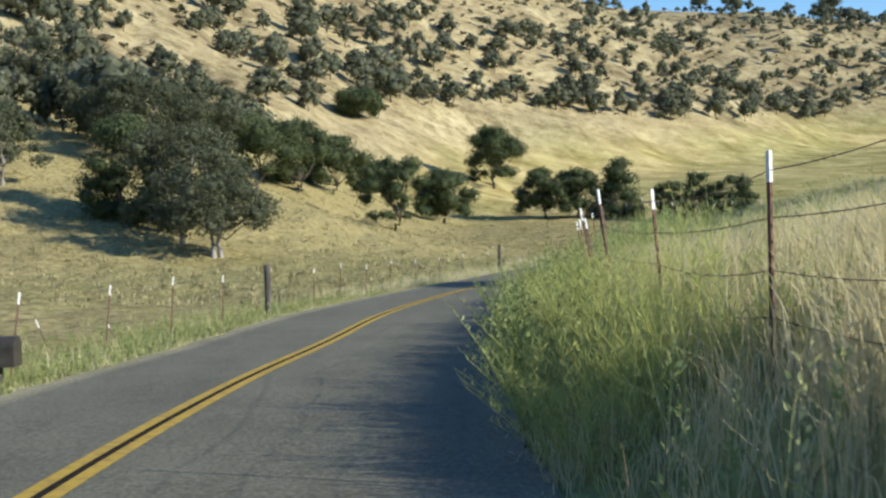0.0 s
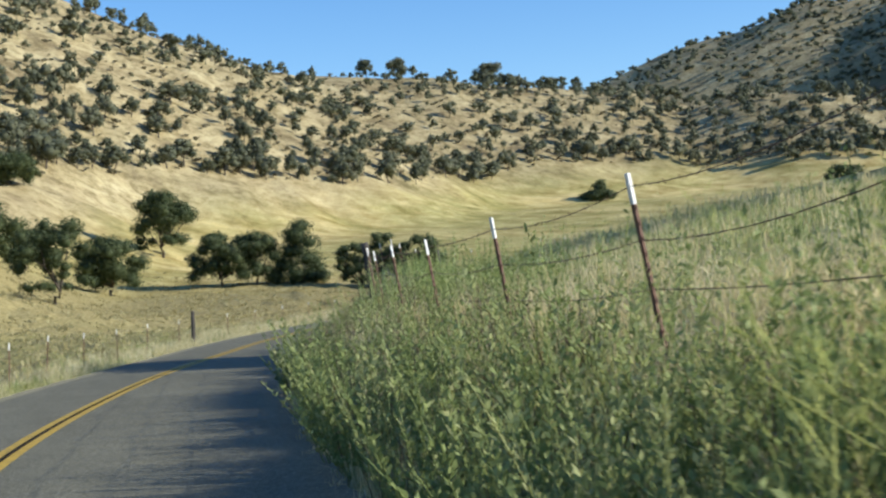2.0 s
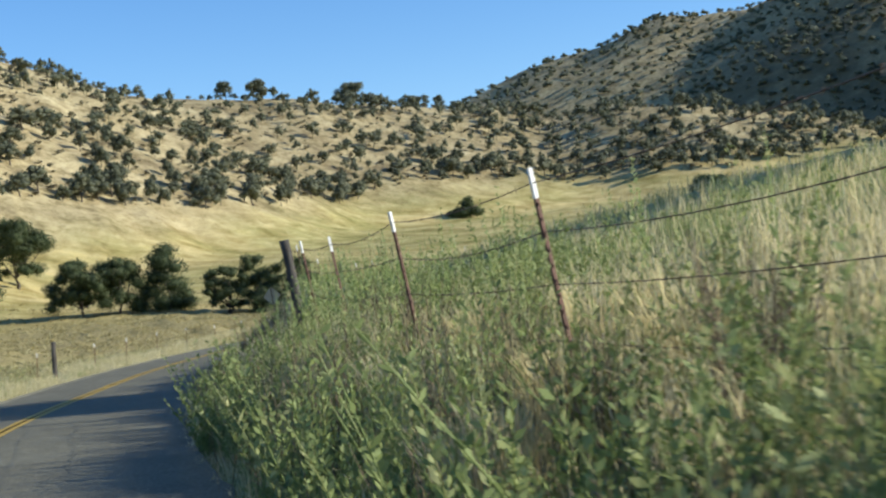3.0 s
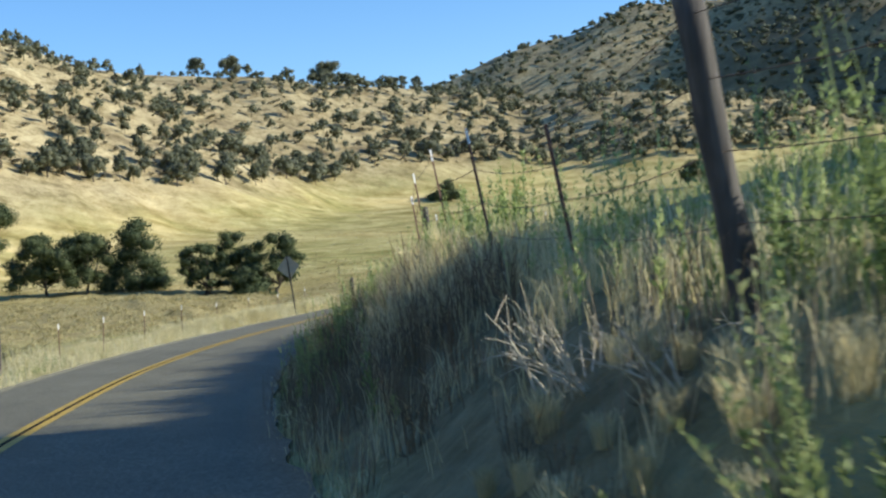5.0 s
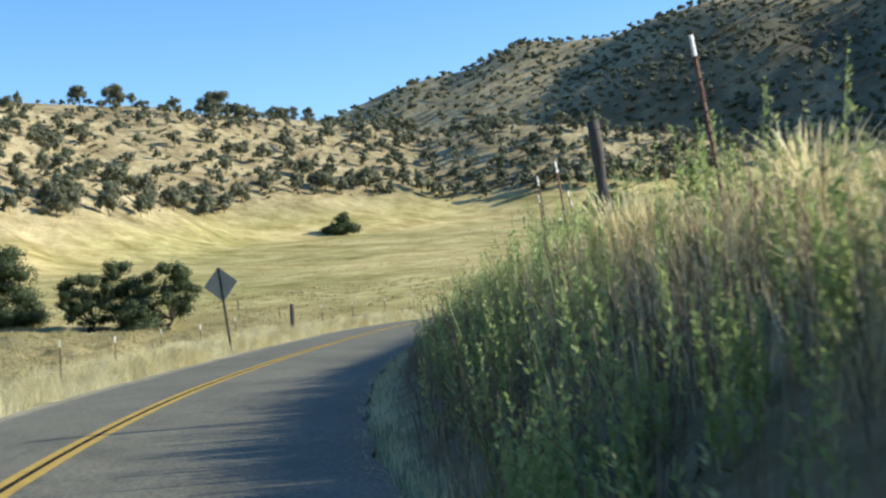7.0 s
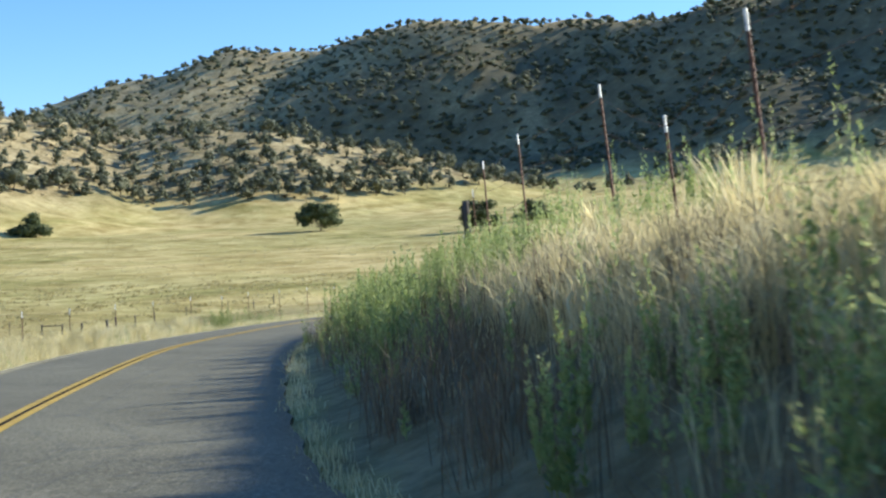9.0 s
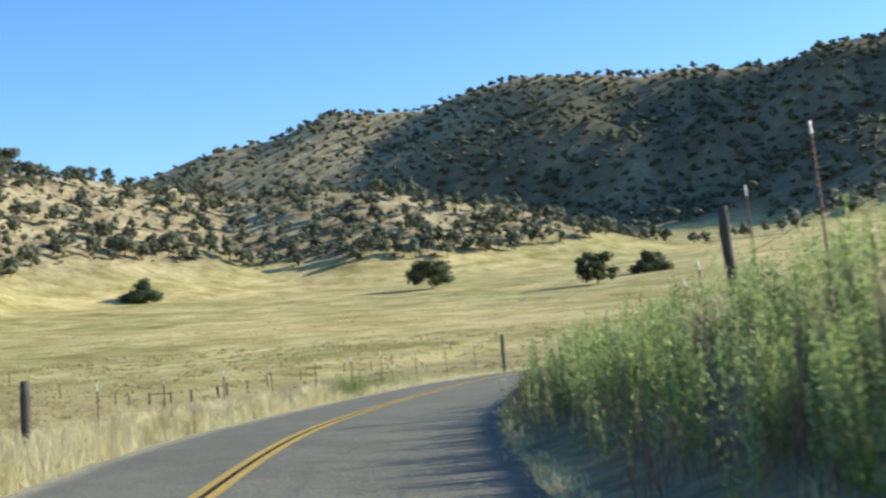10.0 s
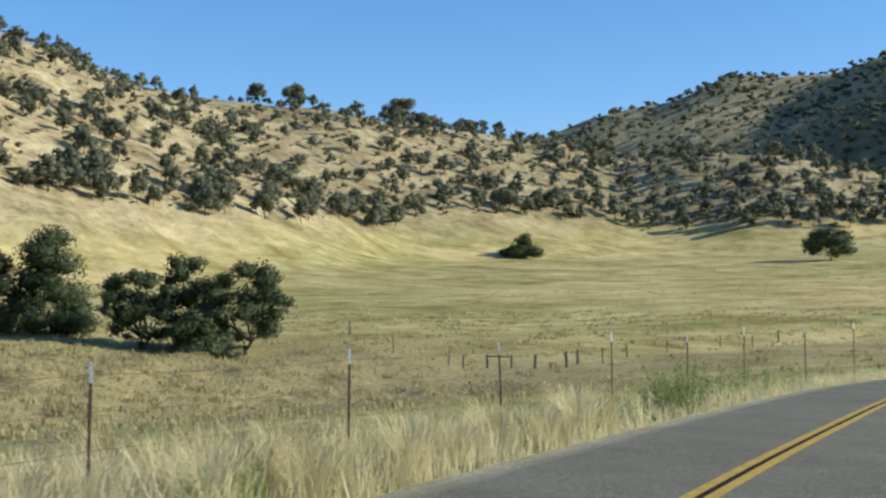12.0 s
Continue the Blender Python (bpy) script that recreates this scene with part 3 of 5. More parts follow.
def limbs_of(name, seed, height, lobes, radius, mat, stems=1, fork=0.3):
    """A tapered, bent trunk with a limb to each of the larger lobes."""
    rs = np.random.RandomState(seed + 99)
    pieces = []
    for k in range(stems):
        a = rs.uniform(0, 6.28)
        off = np.array([math.cos(a), math.sin(a), 0]) * (radius * 2.2 if stems > 1 else 0)
        top = np.array([rs.uniform(-0.08, 0.08) * height, rs.uniform(-0.08, 0.08) * height, fork * height]) + off * 1.6
        bend = rs.normal(0, 0.02 * height, 3) * [1, 1, 0]
        pts = [off + [0, 0, -0.3], off * 1.1 + [0, 0, 0.1 * height] + bend * 0.4, (off + top) / 2 + bend, top]
        pieces.append(tube(pts, [radius * 1.5, radius * 1.05, radius * 0.9, radius * 0.8], 8))
        mine = lobes[k::stems]
        for c, r, _ in mine[:9]:
            c = np.array(c, float)
            mid = top + (c - top) * 0.5 + rs.normal(0, 0.04 * height, 3) - [0, 0, 0.03 * height]
            pieces.append(tube([top, mid, c], [radius * 0.6, radius * 0.4, radius * 0.12], 5))
    v, f = join(pieces)
    return mesh_of(name, v, [f], mat, True)


def oak_lobes(seed, height, width, bare=0.25, count=16, airy=1.0):
    """Lobes of a broad oak crown: an uneven dome with gaps."""
    rs = np.random.RandomState(seed)
    out = []
    low, mid = height * bare, height * (1 + bare) / 2
    if bare < 0.1:
        for k in range(count):
            a, e = rs.uniform(0, 2 * math.pi), rs.uniform(0.05, 1.0) ** 1.3
            rr = (1 - 0.75 * e) * math.sqrt(rs.uniform(0.1, 1)) * 0.86
            r = width * rs.uniform(0.11, 0.19)
            out.append(((math.cos(a) * rr * width / 2, math.sin(a) * rr * width / 2, max(r * 0.45, e * height - r * 0.7)), r, rs.uniform(0.6, 0.85)))
        out.sort(key=lambda o: -o[1])
        return out
    for k in range(count):
        a = rs.uniform(0, 2 * math.pi)
        e = rs.uniform(-0.85, 1.0)
        rr = math.sqrt(max(0.05, 1 - e * e)) * rs.uniform(0.45, 0.95)
        r = width * rs.uniform(0.11, 0.21) * airy
        z = mid + e * (height - low) / 2 * 0.9
        out.append(((math.cos(a) * rr * width / 2, math.sin(a) * rr * width / 2, min(max(z, low + r * 0.25), height - r * 0.7)), r, rs.uniform(0.62, 0.9)))
    for k in range(count // 4):
        a, r = rs.uniform(0, 2 * math.pi), width * rs.uniform(0.09, 0.15)
        rr = rs.uniform(0.62, 0.95) * width / 2
        out.append(((math.cos(a) * rr, math.sin(a) * rr, low + r * rs.uniform(0.2, 1.2)), r, rs.uniform(0.6, 0.85)))
    out.append(((0, 0, mid), width * 0.24, 0.8))
    out.sort(key=lambda o: -o[1])
    return out


def oak(seed, height, width, mat=None, bark=None, bare=0.25, count=16, leaves=150, size=0.16, stems=1, airy=1.0, core=0.72, label="", category="tree"):
    """An oak: an Empty at its foot with a trunk and a crown."""
    tree = tagged(new("oak_tree"), label or "dark green oak with a broad rounded crown", category)
    lobes = oak_lobes(seed, height, width, bare, count, airy)
    part("trunk", limbs_of("trunk", seed, height, lobes, 0.017 * height + 0.03, bark or BARK, stems, max(0.12, bare * 1.05)), tree)
    part("crown", crown_of("crown", seed, lobes, leaves, size, mat or OAK_DARK, core), tree)
    return tree


def plant_at(tree, x, y, turn=0.0, sink=0.05):
    tree.matrix_basis = pose(x, y, float(on_ground(x, y)[0]) - sink, 0, 0, turn)
    return tree


def no_spot(x, y, taken, gap):
    return any((x - a) ** 2 + (y - b) ** 2 < gap * gap for a, b in taken)


# ---- oak woods on the hills ----
def scatter(seed, count, box, keep, gap):
    """Random places in a box, at least gap apart, thinned by keep(x, y) between 0 and 1."""
    rs = np.random.RandomState(seed)
    x, y = rs.uniform(box[0], box[1], count), rs.uniform(box[2], box[3], count)
    ok = rs.uniform(0, 1, count) < keep(x, y)
    x, y = x[ok], y[ok]
    taken, out = {}, []
    for a, b in zip(x, y):
        i, j = int(a // gap), int(b // gap)
        if all((a - c) ** 2 + (b - d) ** 2 > gap * gap for di in (-1, 0, 1) for dj in (-1, 0, 1) for c, d in taken.get((i + di, j + dj), ())):
            taken.setdefault((i, j), []).append((a, b))
            out.append((a, b))
    return np.array(out)


def dome_lobes(rs, lobes, base, wide):
    """Lobes of a small rounded crown, about 1 m high and wide: centre, radius."""
    lean = rs.uniform(-0.1, 0.1, 2)
    out = [(np.array([lean[0] * 0.5, lean[1] * 0.5, (base + 0.95) / 2]), 0.27 * wide)]
    for k in range(lobes - 1):
        a, e = 2.4 * k + rs.uniform(-0.5, 0.5), (k + rs.uniform(0, 1)) / (lobes - 1)
        r = rs.uniform(0.15, 0.24) * (1.1 - 0.2 * e)
        rr = wide * rs.uniform(0.2, 0.36) * (1.1 - 0.75 * e * e)
        out.append((np.array([math.cos(a) * rr + lean[0] * e, math.sin(a) * rr + lean[1] * e, base + r * 0.6 + (0.98 - base - r * 1.4) * e]), r))
    return out


def dome_crown(seed, lobes, leaves, size, core_size=0.78, base=0.22, wide=1.0):
    """Vertices, quads and triangles of a small rounded oak crown."""
    rs = np.random.RandomState(seed)
    vs, quads, tris, n = [], [], [], 0
    core = np.array([(1, 0, 0), (0, 1, 0), (-1, 0, 0), (0, -1, 0), (0, 0, 1), (0, 0, -1)], float)
    sides = np.array([(0, 1, 4), (1, 2, 4), (2, 3, 4), (3, 0, 4), (1, 0, 5), (2, 1, 5), (3, 2, 5), (0, 3, 5)])
    for c, r in dome_lobes(rs, lobes, base, wide):
        vs.append(c + core * r * core_size * rs.uniform(0.8, 1.2, (6, 1)))
        tris.append(sides + n)
        n += 6
        k = max(4, int(leaves * (r / 0.2) ** 2))
        d = rs.normal(0, 1, (k, 3))
        d /= np.linalg.norm(d, axis=1)[:, None]
        p = c + d * r * rs.uniform(0.72, 1.12, (k, 1)) * [1, 1, 0.85]
        v, f = leaf_quads(rs, p, d, size, 0.75)
        vs.append(v)
        quads.append(f + n)
        n += len(v)
    return np.vstack(vs), np.vstack(quads), np.vstack(tris)


def dome_trunk(seed):
    """A short bent trunk that forks into the crown, for a tree 1 m high."""
    rs = np.random.RandomState(seed)
    lean = rs.uniform(-0.08, 0.08, 2)
    top = (lean[0], lean[1], 0.33)
    pieces = [tube([(0, 0, -0.12), (0.015, 0.01, 0.15), top], [0.03, 0.022, 0.018], 5)]
    for k in range(3):
        a = 2.1 * k + rs.uniform(0, 1)
        pieces.append(tube([top, (math.cos(a) * 0.1 + lean[0], math.sin(a) * 0.1 + lean[1], 0.5), (math.cos(a) * 0.22, math.sin(a) * 0.22, 0.7)], [0.013, 0.010, 0.004], 4))
    return join(pieces)


def wood_template(seed, lobes, leaves, size, trunk=True, core_size=0.78, base=0.22, wide=1.0):
    """A small far oak, about 1 m high and wide, to be repeated in a wood."""
    v, quads, tris = dome_crown(seed, lobes, leaves, size, core_size, base, wide)
    if trunk:
        tv, tf = tube([(0, 0, -0.12), (0.02, 0.01, 0.2), (0, 0, 0.5)], [0.026, 0.02, 0.01], 4)
        v, quads = np.vstack([v, tv]), np.vstack([quads, tf + len(v)])
    return v, quads, tris


def wood(name, places, heights, widths, templates, mat, seed, label):
    rs = np.random.RandomState(seed)
    z = on_ground(places[:, 0], places[:, 1]) - 0.04 * heights
    vs, qs, ts, n = [], [], [], 0
    for (x, y), zz, h, w in zip(places, z, heights, widths):
        v, q4, t3 = templates[rs.randint(len(templates))]
        a = rs.uniform(0, 6.28)
        ca, sa = math.cos(a), math.sin(a)
        p = np.stack([(v[:, 0] * ca - v[:, 1] * sa) * w + x, (v[:, 0] * sa + v[:, 1] * ca) * w + y, v[:, 2] * h + zz], 1)
        vs.append(p)
        qs.append(q4 + n)
        ts.append(t3 + n)
        n += len(v)
    return tagged(new(name, mesh_of(name, np.vstack(vs), [np.vstack(qs), np.vstack(ts)], mat)), label, "woods", kind="stuff")


# the foot of the wooded slope, seen from the bend: bearing and distance
FOOT_BEARING = [-60, -40, -21, -8.0, -5.4, -0.8, 4.6, 8.1, 13.6, 17.0, 20.4, 23.9, 27.4, 30.8, 34.3, 37.1, 41.0, 46.0, 48.2, 54.0]
FOOT_REACH = [95, 100, 135, 222, 255, 295, 339, 360, 384, 401, 456, 506, 540, 562, 559, 548, 560, 602, 645, 700]


def past_foot(x, y):
    """Metres beyond the foot of the wooded slope."""
    return np.hypot(x - 40, y - 100) - np.interp(np.degrees(np.arctan2(x - 40, y - 100)), FOOT_BEARING, FOOT_REACH)


def near_keep(x, y):
    up = past_foot(x, y)
    spur = ridge(x, y, SPUR_LEFT) - far_floor(x, y)
    on = np.maximum(smooth(-1, 2, up), 0.8 * smooth(9, 16, spur) * (x < 20))
    foot = smooth(-1, 2, up) * (1 - smooth(14, 40, up)) * (0.45 + 0.55 * smooth(-0.35, 0.1, waves(x, y, 45, 72, 2)))
    patch = smooth(-0.25, 0.3, waves(x, y, 80, 71, 3))
    west = 1 - smooth(-10, 60, x)
    east = smooth(260, 360, x)
    crest = np.interp(x, [p[0] for p in RIDGE_NEAR], [p[1] for p in RIDGE_NEAR])
    hidden = np.maximum(smooth(20, 32, y - crest), 0.65 * smooth(-45, -12, y - crest) * (1 - smooth(300, 380, x)))
    return on * (1 - hidden) * np.clip(0.12 + 0.62 * patch + 0.9 * foot * (1 - 0.7 * west) + 0.4 * east, 0, 1) * (1 - 0.35 * west)


def far_keep(x, y):
    far = ridge(x, y, RIDGE_FAR)
    for line in (SPUR_MID, SPUR_SOUTH):
        far = np.maximum(far, ridge(x, y, line))
    near = np.maximum(ridge(x, y, RIDGE_NEAR), far_floor(x, y))
    behind = smooth(30, 60, x - np.interp(y, [480, 640, 720, 850, 1010, 1130, 1355, 1400], [1150, 1115, 1090, 1110, 1165, 1127, 1153, 1400]))
    thick = smooth(36.5, 40.0, np.degrees(np.arctan2(x - 25, y - 84)))
    return (1 - behind) * smooth(0, 10, far - near) * np.clip(0.27 + 0.6 * thick + 0.6 * waves(x, y, 160, 81, 3), 0.15, 1) * (1 - 0.25 * smooth(1150, 1350, y))


rs = np.random.RandomState(5)
hill_places = scatter(1, 17000, (-200, 620, 150, 760), near_keep, 5.8)
up = past_foot(hill_places[:, 0], hill_places[:, 1])
nearest = np.argsort(up + 0.25 * np.hypot(hill_places[:, 0] - 60, hill_places[:, 1] - 130) + 400 * (hill_places[:, 0] < -70))
hill_places, up = hill_places[nearest], up[nearest]
h = rs.uniform(5.0, 10.5, len(hill_places)) * np.where((rs.uniform(0, 1, len(hill_places)) < 0.38) & (up > 14), 0.5, 1) * (1 + 0.15 * (hill_places[:, 0] < 40))
w = h * rs.uniform(0.68, 1.35, len(h))
CLOSE = 290
crowns = [mesh_of("crown", *(lambda v, q4, t3: (v, [q4, t3]))(*dome_crown(300 + k, 8 + k % 3, 36, 0.049, 0.78, rs.uniform(0.14, 0.3), rs.uniform(0.8, 1.2))), WOODS) for k in range(9)]
trunks = [mesh_of("trunk", *(lambda v, f: (v, [f]))(*dome_trunk(330 + k)), BARK, True) for k in range(4)]
for k in range(CLOSE):
    x, y = hill_places[k]
    tree = tagged(new("oak_tree"), "grey-green oak with a rounded crown on the dry hillside", "tree", "oaks along the hillside")
    part("trunk", trunks[k % 4], tree)
    part("crown", crowns[rs.randint(9)], tree)
    tree.matrix_basis = pose(x, y, float(on_ground(x, y)[0]) - 0.03 * h[k], 0, 0, rs.uniform(0, 360)) @ Matrix.Diagonal((w[k], w[k], h[k], 1))
hill_templates = [wood_template(350 + k, 5, 14, 0.078) for k in range(12)]
wood("oak_woodland", hill_places[CLOSE:], h[CLOSE:], w[CLOSE:], hill_templates, WOODS, 6, "scattered grey-green oaks on the dry golden hillside")
far_templates = [wood_template(400 + k, 4, 6, 0.09, False, 1.0, 0.1, 1.1) for k in range(8)]
far_places = scatter(2, 30000, (520, 1260, 380, 1650), far_keep, 10.0)
h = rs.uniform(5.5, 10, len(far_places)) * np.where(rs.uniform(0, 1, len(far_places)) < 0.4, 0.6, 1)
wood("far_oak_woodland", far_places, h, h * rs.uniform(1.1, 1.8, len(h)), far_templates, WOODS, 7, "distant dark oaks on the shaded mountain flank")
brush_places = scatter(3, 6500, (-120, 560, 220, 725), lambda x, y: np.clip(near_keep(x, y) * 1.5 + 0.3 * smooth(2, 8, past_foot(x, y)), 0, 0.85), 3.2)
h = rs.uniform(0.9, 2.8, len(brush_places))
wood("hillside_brush", brush_places, h, h * rs.uniform(1.3, 2.4, len(h)), [wood_template(450 + k, 2, 4, 0.22, False, 0.7, 0.15) for k in range(4)], SCRUB, 8, "small grey-brown shrubs between the oaks on the hillside")


# ---- oaks that stand by themselves ----
OAKS = [  # x, y, height, width, kind: d dark, g grey-green, s crown down to the ground
    (52.9, 327.7, 15.0, 15.0, "d"), (14.8, 167.5, 9.2, 8.2, "d"), (30.8, 248.0, 10.0, 12.0, "d"), (51.3, 256.8, 9.6, 11.0, "d"), (57.2, 255.7, 9.4, 9.0, "d"),
    (65.3, 254.1, 11.5, 13.5, "s"), (72.0, 243.0, 8.0, 7.6, "d"), (76.6, 242.0, 9.8, 7.5, "d"), (81.2, 237.5, 9.2, 8.6, "d"), (75.6, 234.0, 5.2, 9.0, "s"),
    (-4.4, 113.4, 9.2, 10.0, "g"), (-7.6, 119.8, 10.5, 11.0, "g"), (-12.8, 127.4, 10.5, 12.0, "s"), (-13.8, 151.7, 9.5, 11.0, "g"), (-9.1, 164.5, 10.0, 12.0, "g"),
    (-18.5, 156.6, 8.5, 9.0, "g"), (-2.2, 205.0, 11.0, 13.0, "d"), (4.1, 217.0, 11.5, 12.5, "d"), (10.3, 233.0, 10.0, 11.0, "d"), (18.9, 265.0, 7.5, 8.5, "d"),
    (-29.3, 182.6, 11.0, 10.0, "g"), (-25.4, 136.0, 8.0, 8.5, "g"), (22.7, 352.0, 7.0, 14.0, "d"), (263.5, 520.8, 8.6, 18.0, "s"), (322.4, 583.6, 5.5, 8.0, "s"),
    (300.9, 409.7, 8.8, 14.5, "d"), (310.5, 350.2, 9.0, 11.0, "d"), (344.8, 359.4, 7.0, 14.5, "s"), (299.5, 712.9, 12.0, 17.0, "d"), (341.0, 708.0, 8.5, 6.0, "d"),
    (349.0, 706.0, 8.5, 6.0, "d"), (241.7, 701.0, 10.5, 13.0, "d"), (226.0, 703.0, 10.0, 10.5, "d"), (316.0, 711.0, 7.0, 8.0, "d"), (328.0, 709.0, 5.5, 5.0, "d"),
    (36.6, 40.6, 11.0, 10.5, "d"), (30.9, 44.3, 7.2, 7.0, "d")]
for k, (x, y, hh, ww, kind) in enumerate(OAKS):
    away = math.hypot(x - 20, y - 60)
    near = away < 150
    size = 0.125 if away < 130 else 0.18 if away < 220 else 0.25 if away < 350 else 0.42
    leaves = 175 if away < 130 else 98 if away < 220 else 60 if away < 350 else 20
    # Oaks beyond 600 m take the leaves paled for haze.
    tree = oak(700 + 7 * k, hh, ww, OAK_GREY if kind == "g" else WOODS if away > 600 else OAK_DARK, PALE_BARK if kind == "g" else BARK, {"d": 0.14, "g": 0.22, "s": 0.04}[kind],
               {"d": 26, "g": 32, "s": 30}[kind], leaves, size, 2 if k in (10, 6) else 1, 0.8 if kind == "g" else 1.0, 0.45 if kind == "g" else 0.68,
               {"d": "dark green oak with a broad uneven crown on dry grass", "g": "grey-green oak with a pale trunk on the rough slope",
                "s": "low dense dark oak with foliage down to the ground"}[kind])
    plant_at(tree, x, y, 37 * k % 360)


# ---- grasses and weeds ----
def blades(rs, x, y, z, height, width, lean):
    """Thin bent blades of grass: five vertices each."""
    n = len(x)
    a, tw = rs.uniform(0, 2 * math.pi, n), rs.uniform(0, 2 * math.pi, n)
    h = height * rs.uniform(0.6, 1.25, n)
    le = lean * h * rs.uniform(0.1, 1.0, n)
    w = width * rs.uniform(0.7, 1.3, n)
    dx, dy = np.cos(a) * le, np.sin(a) * le
    wx, wy = np.cos(tw) * w / 2, np.sin(tw) * w / 2
    base, mid, tip = np.stack([x, y, z - 0.03], 1), np.stack([x + dx * 0.35, y + dy * 0.35, z + h * 0.6], 1), np.stack([x + dx, y + dy, z + h * (1 - 0.25 * lean)], 1)
    side = np.stack([wx, wy, 0 * wx], 1)
    v = np.stack([base - side, base + side, mid + side * 0.8, mid - side * 0.8, tip], 1).reshape(-1, 3)
    i = np.arange(n)[:, None] * 5
    return v, i + np.array([[0, 1, 2, 3]]), i + np.array([[3, 2, 4]])


def bunches(rs, x, y, per, spread_r, height, width, lean):
    """Blades in bunches round the given places."""
    k = rs.poisson(per, len(x)) + 1
    bx, by = np.repeat(x, k), np.repeat(y, k)
    hh = np.repeat(height * rs.uniform(0.65, 1.25, len(x)), k)
    bx, by = bx + rs.normal(0, spread_r, len(bx)), by + rs.normal(0, spread_r, len(by))
    return blades(rs, bx, by, land(bx, by), hh, width, lean)


def domes(rs, x, y, per, reach, height, width):
    """Rounded tussocks: blades tallest in the middle of each."""
    bx, by, near_by, tall = (np.repeat(a, per) for a in (x, y, reach, height))
    ox, oy = rs.normal(0, 1, (2, len(bx)))
    bx, by = bx + ox * near_by, by + oy * near_by
    return blades(rs, bx, by, land(bx, by), tall * (0.3 + 0.8 * np.exp(-0.5 * (ox ** 2 + oy ** 2))), width, 1.1)


def weeds(rs, x, y, height, leaves, leaf, narrow, flare, sway=0.13):
    """Upright weeds: a stem with leaves all the way up."""
    n = len(x)
    z = land(x, y)
    h = height * rs.uniform(0.6, 1.3, n)
    ax, ay = np.clip(rs.normal(0, sway, (2, n)), -1.4 * sway, 1.4 * sway) * h
    sv, sq, st = blades(rs, x, y, z, h, 0.012, 0.0)
    sv = sv.reshape(n, 5, 3)
    sv[:, 2:4, 0] += ax[:, None] * 0.5
    sv[:, 2:4, 1] += ay[:, None] * 0.5
    sv[:, 4, 0] += ax
    sv[:, 4, 1] += ay
    u = rs.uniform(0.08, 1.0, (n, leaves))
    a = rs.uniform(0, 2 * math.pi, (n, leaves))
    ln = leaf * rs.uniform(0.6, 1.3, (n, leaves)) * (1.25 - 0.75 * u)
    rise = rs.uniform(0.6, 2.4, (n, leaves))
    branch = flare * h[:, None] * (1 - u * 0.75) * rs.uniform(0, 1, (n, leaves))
    d = np.stack([np.cos(a), np.sin(a), rise], -1)
    d /= np.linalg.norm(d, axis=-1)[..., None]
    p = np.stack([x[:, None] + ax[:, None] * u + np.cos(a) * branch, y[:, None] + ay[:, None] * u + np.sin(a) * branch, z[:, None] + h[:, None] * u], -1)
    side = np.cross(d, rs.normal(0, 1, d.shape))
    side /= np.linalg.norm(side, axis=-1)[..., None] + 1e-9
    ln = ln[..., None]
    lv = np.stack([p, p + d * ln * 0.45 + side * ln * narrow, p + d * ln, p + d * ln * 0.45 - side * ln * narrow], 2).reshape(-1, 3)
    lq = np.arange(len(lv)).reshape(-1, 4) + n * 5
    return np.vstack([sv.reshape(-1, 3), lv]), np.vstack([sq, lq]), st


def stuff(name, pieces, mat, label, category="grass"):
    vs, qs, ts, n = [], [], [], 0
    for v, q4, t3 in pieces:
        vs.append(v)
        qs.append(q4 + n)
        ts.append(t3 + n)
        n += len(v)
    return tagged(new(name, mesh_of(name, np.vstack(vs), [np.vstack(qs), np.vstack(ts)], mat)), label, category, kind="stuff")


def strip(rs, count, s_low, s_high, n_of):
    """Random places along the road; n_of(s, u) gives their distance from its centre line for u between 0 and 1."""
    s = rs.uniform(s_low, s_high, count)
    u = rs.uniform(0, 1, count)
    x, y = on_road(s, n_of(s, u))
    return s, u, x, y


def right_bank(s, u):
    """From beside the asphalt (0), past the bare shoulder of the cutting, to the fence (1)."""
    near = EDGE_RIGHT - 0.12 - 0.55 * smooth(66, 80, s) * (1 - smooth(108, 117, s))
    return near + (np.interp(s, FENCE_S, FENCE_N) - 0.3 - near) * u


def past_fence(s, u):
    return np.interp(s, FENCE_S, FENCE_N) - 0.2 - 11.0 * u ** 1.4



def bare_spot(s, n):
    """Thins the growth round the dead shrub."""
    return 1 - 0.85 * smooth(43.0, 44.5, s) * (1 - smooth(51.2, 52.2, s)) * smooth(-5.6, -5.0, n)


gr = np.random.RandomState(77)

# green weeds: thick along the asphalt, in patches up the bank
s, u, x, y = strip(gr, 6500, 3, 140, right_bank)
patch = smooth(-0.08, 0.28, waves(x, y, 6, 91, 2)) * (0.25 + 0.75 * smooth(-0.15, 0.2, waves(x, y, 2.0, 90, 1)))
early = 1 - smooth(38, 50, s)
keep = gr.uniform(0, 1, len(s)) < np.clip(np.clip(0.95 - (1.0 + 0.8 * smooth(50, 62, s)) * u, 0, 1) * (0.15 + 0.85 * patch) + early * 0.35 * patch + 0.06, 0, 1) * (0.12 + 0.88 * smooth(14, 22, s)) * np.where(((s > 47) & (s < 61)) | ((s > 90) & (s < 98.5)), 0.07, 1) * bare_spot(s, right_bank(s, u))
bushy = 0.6 + 0.75 * smooth(-0.3, 0.4, waves(x, y, 2.4, 85, 2))
green = weeds(gr, x[keep], y[keep], 0.74 * bushy[keep], 44, 0.07, 0.2, 0.09)
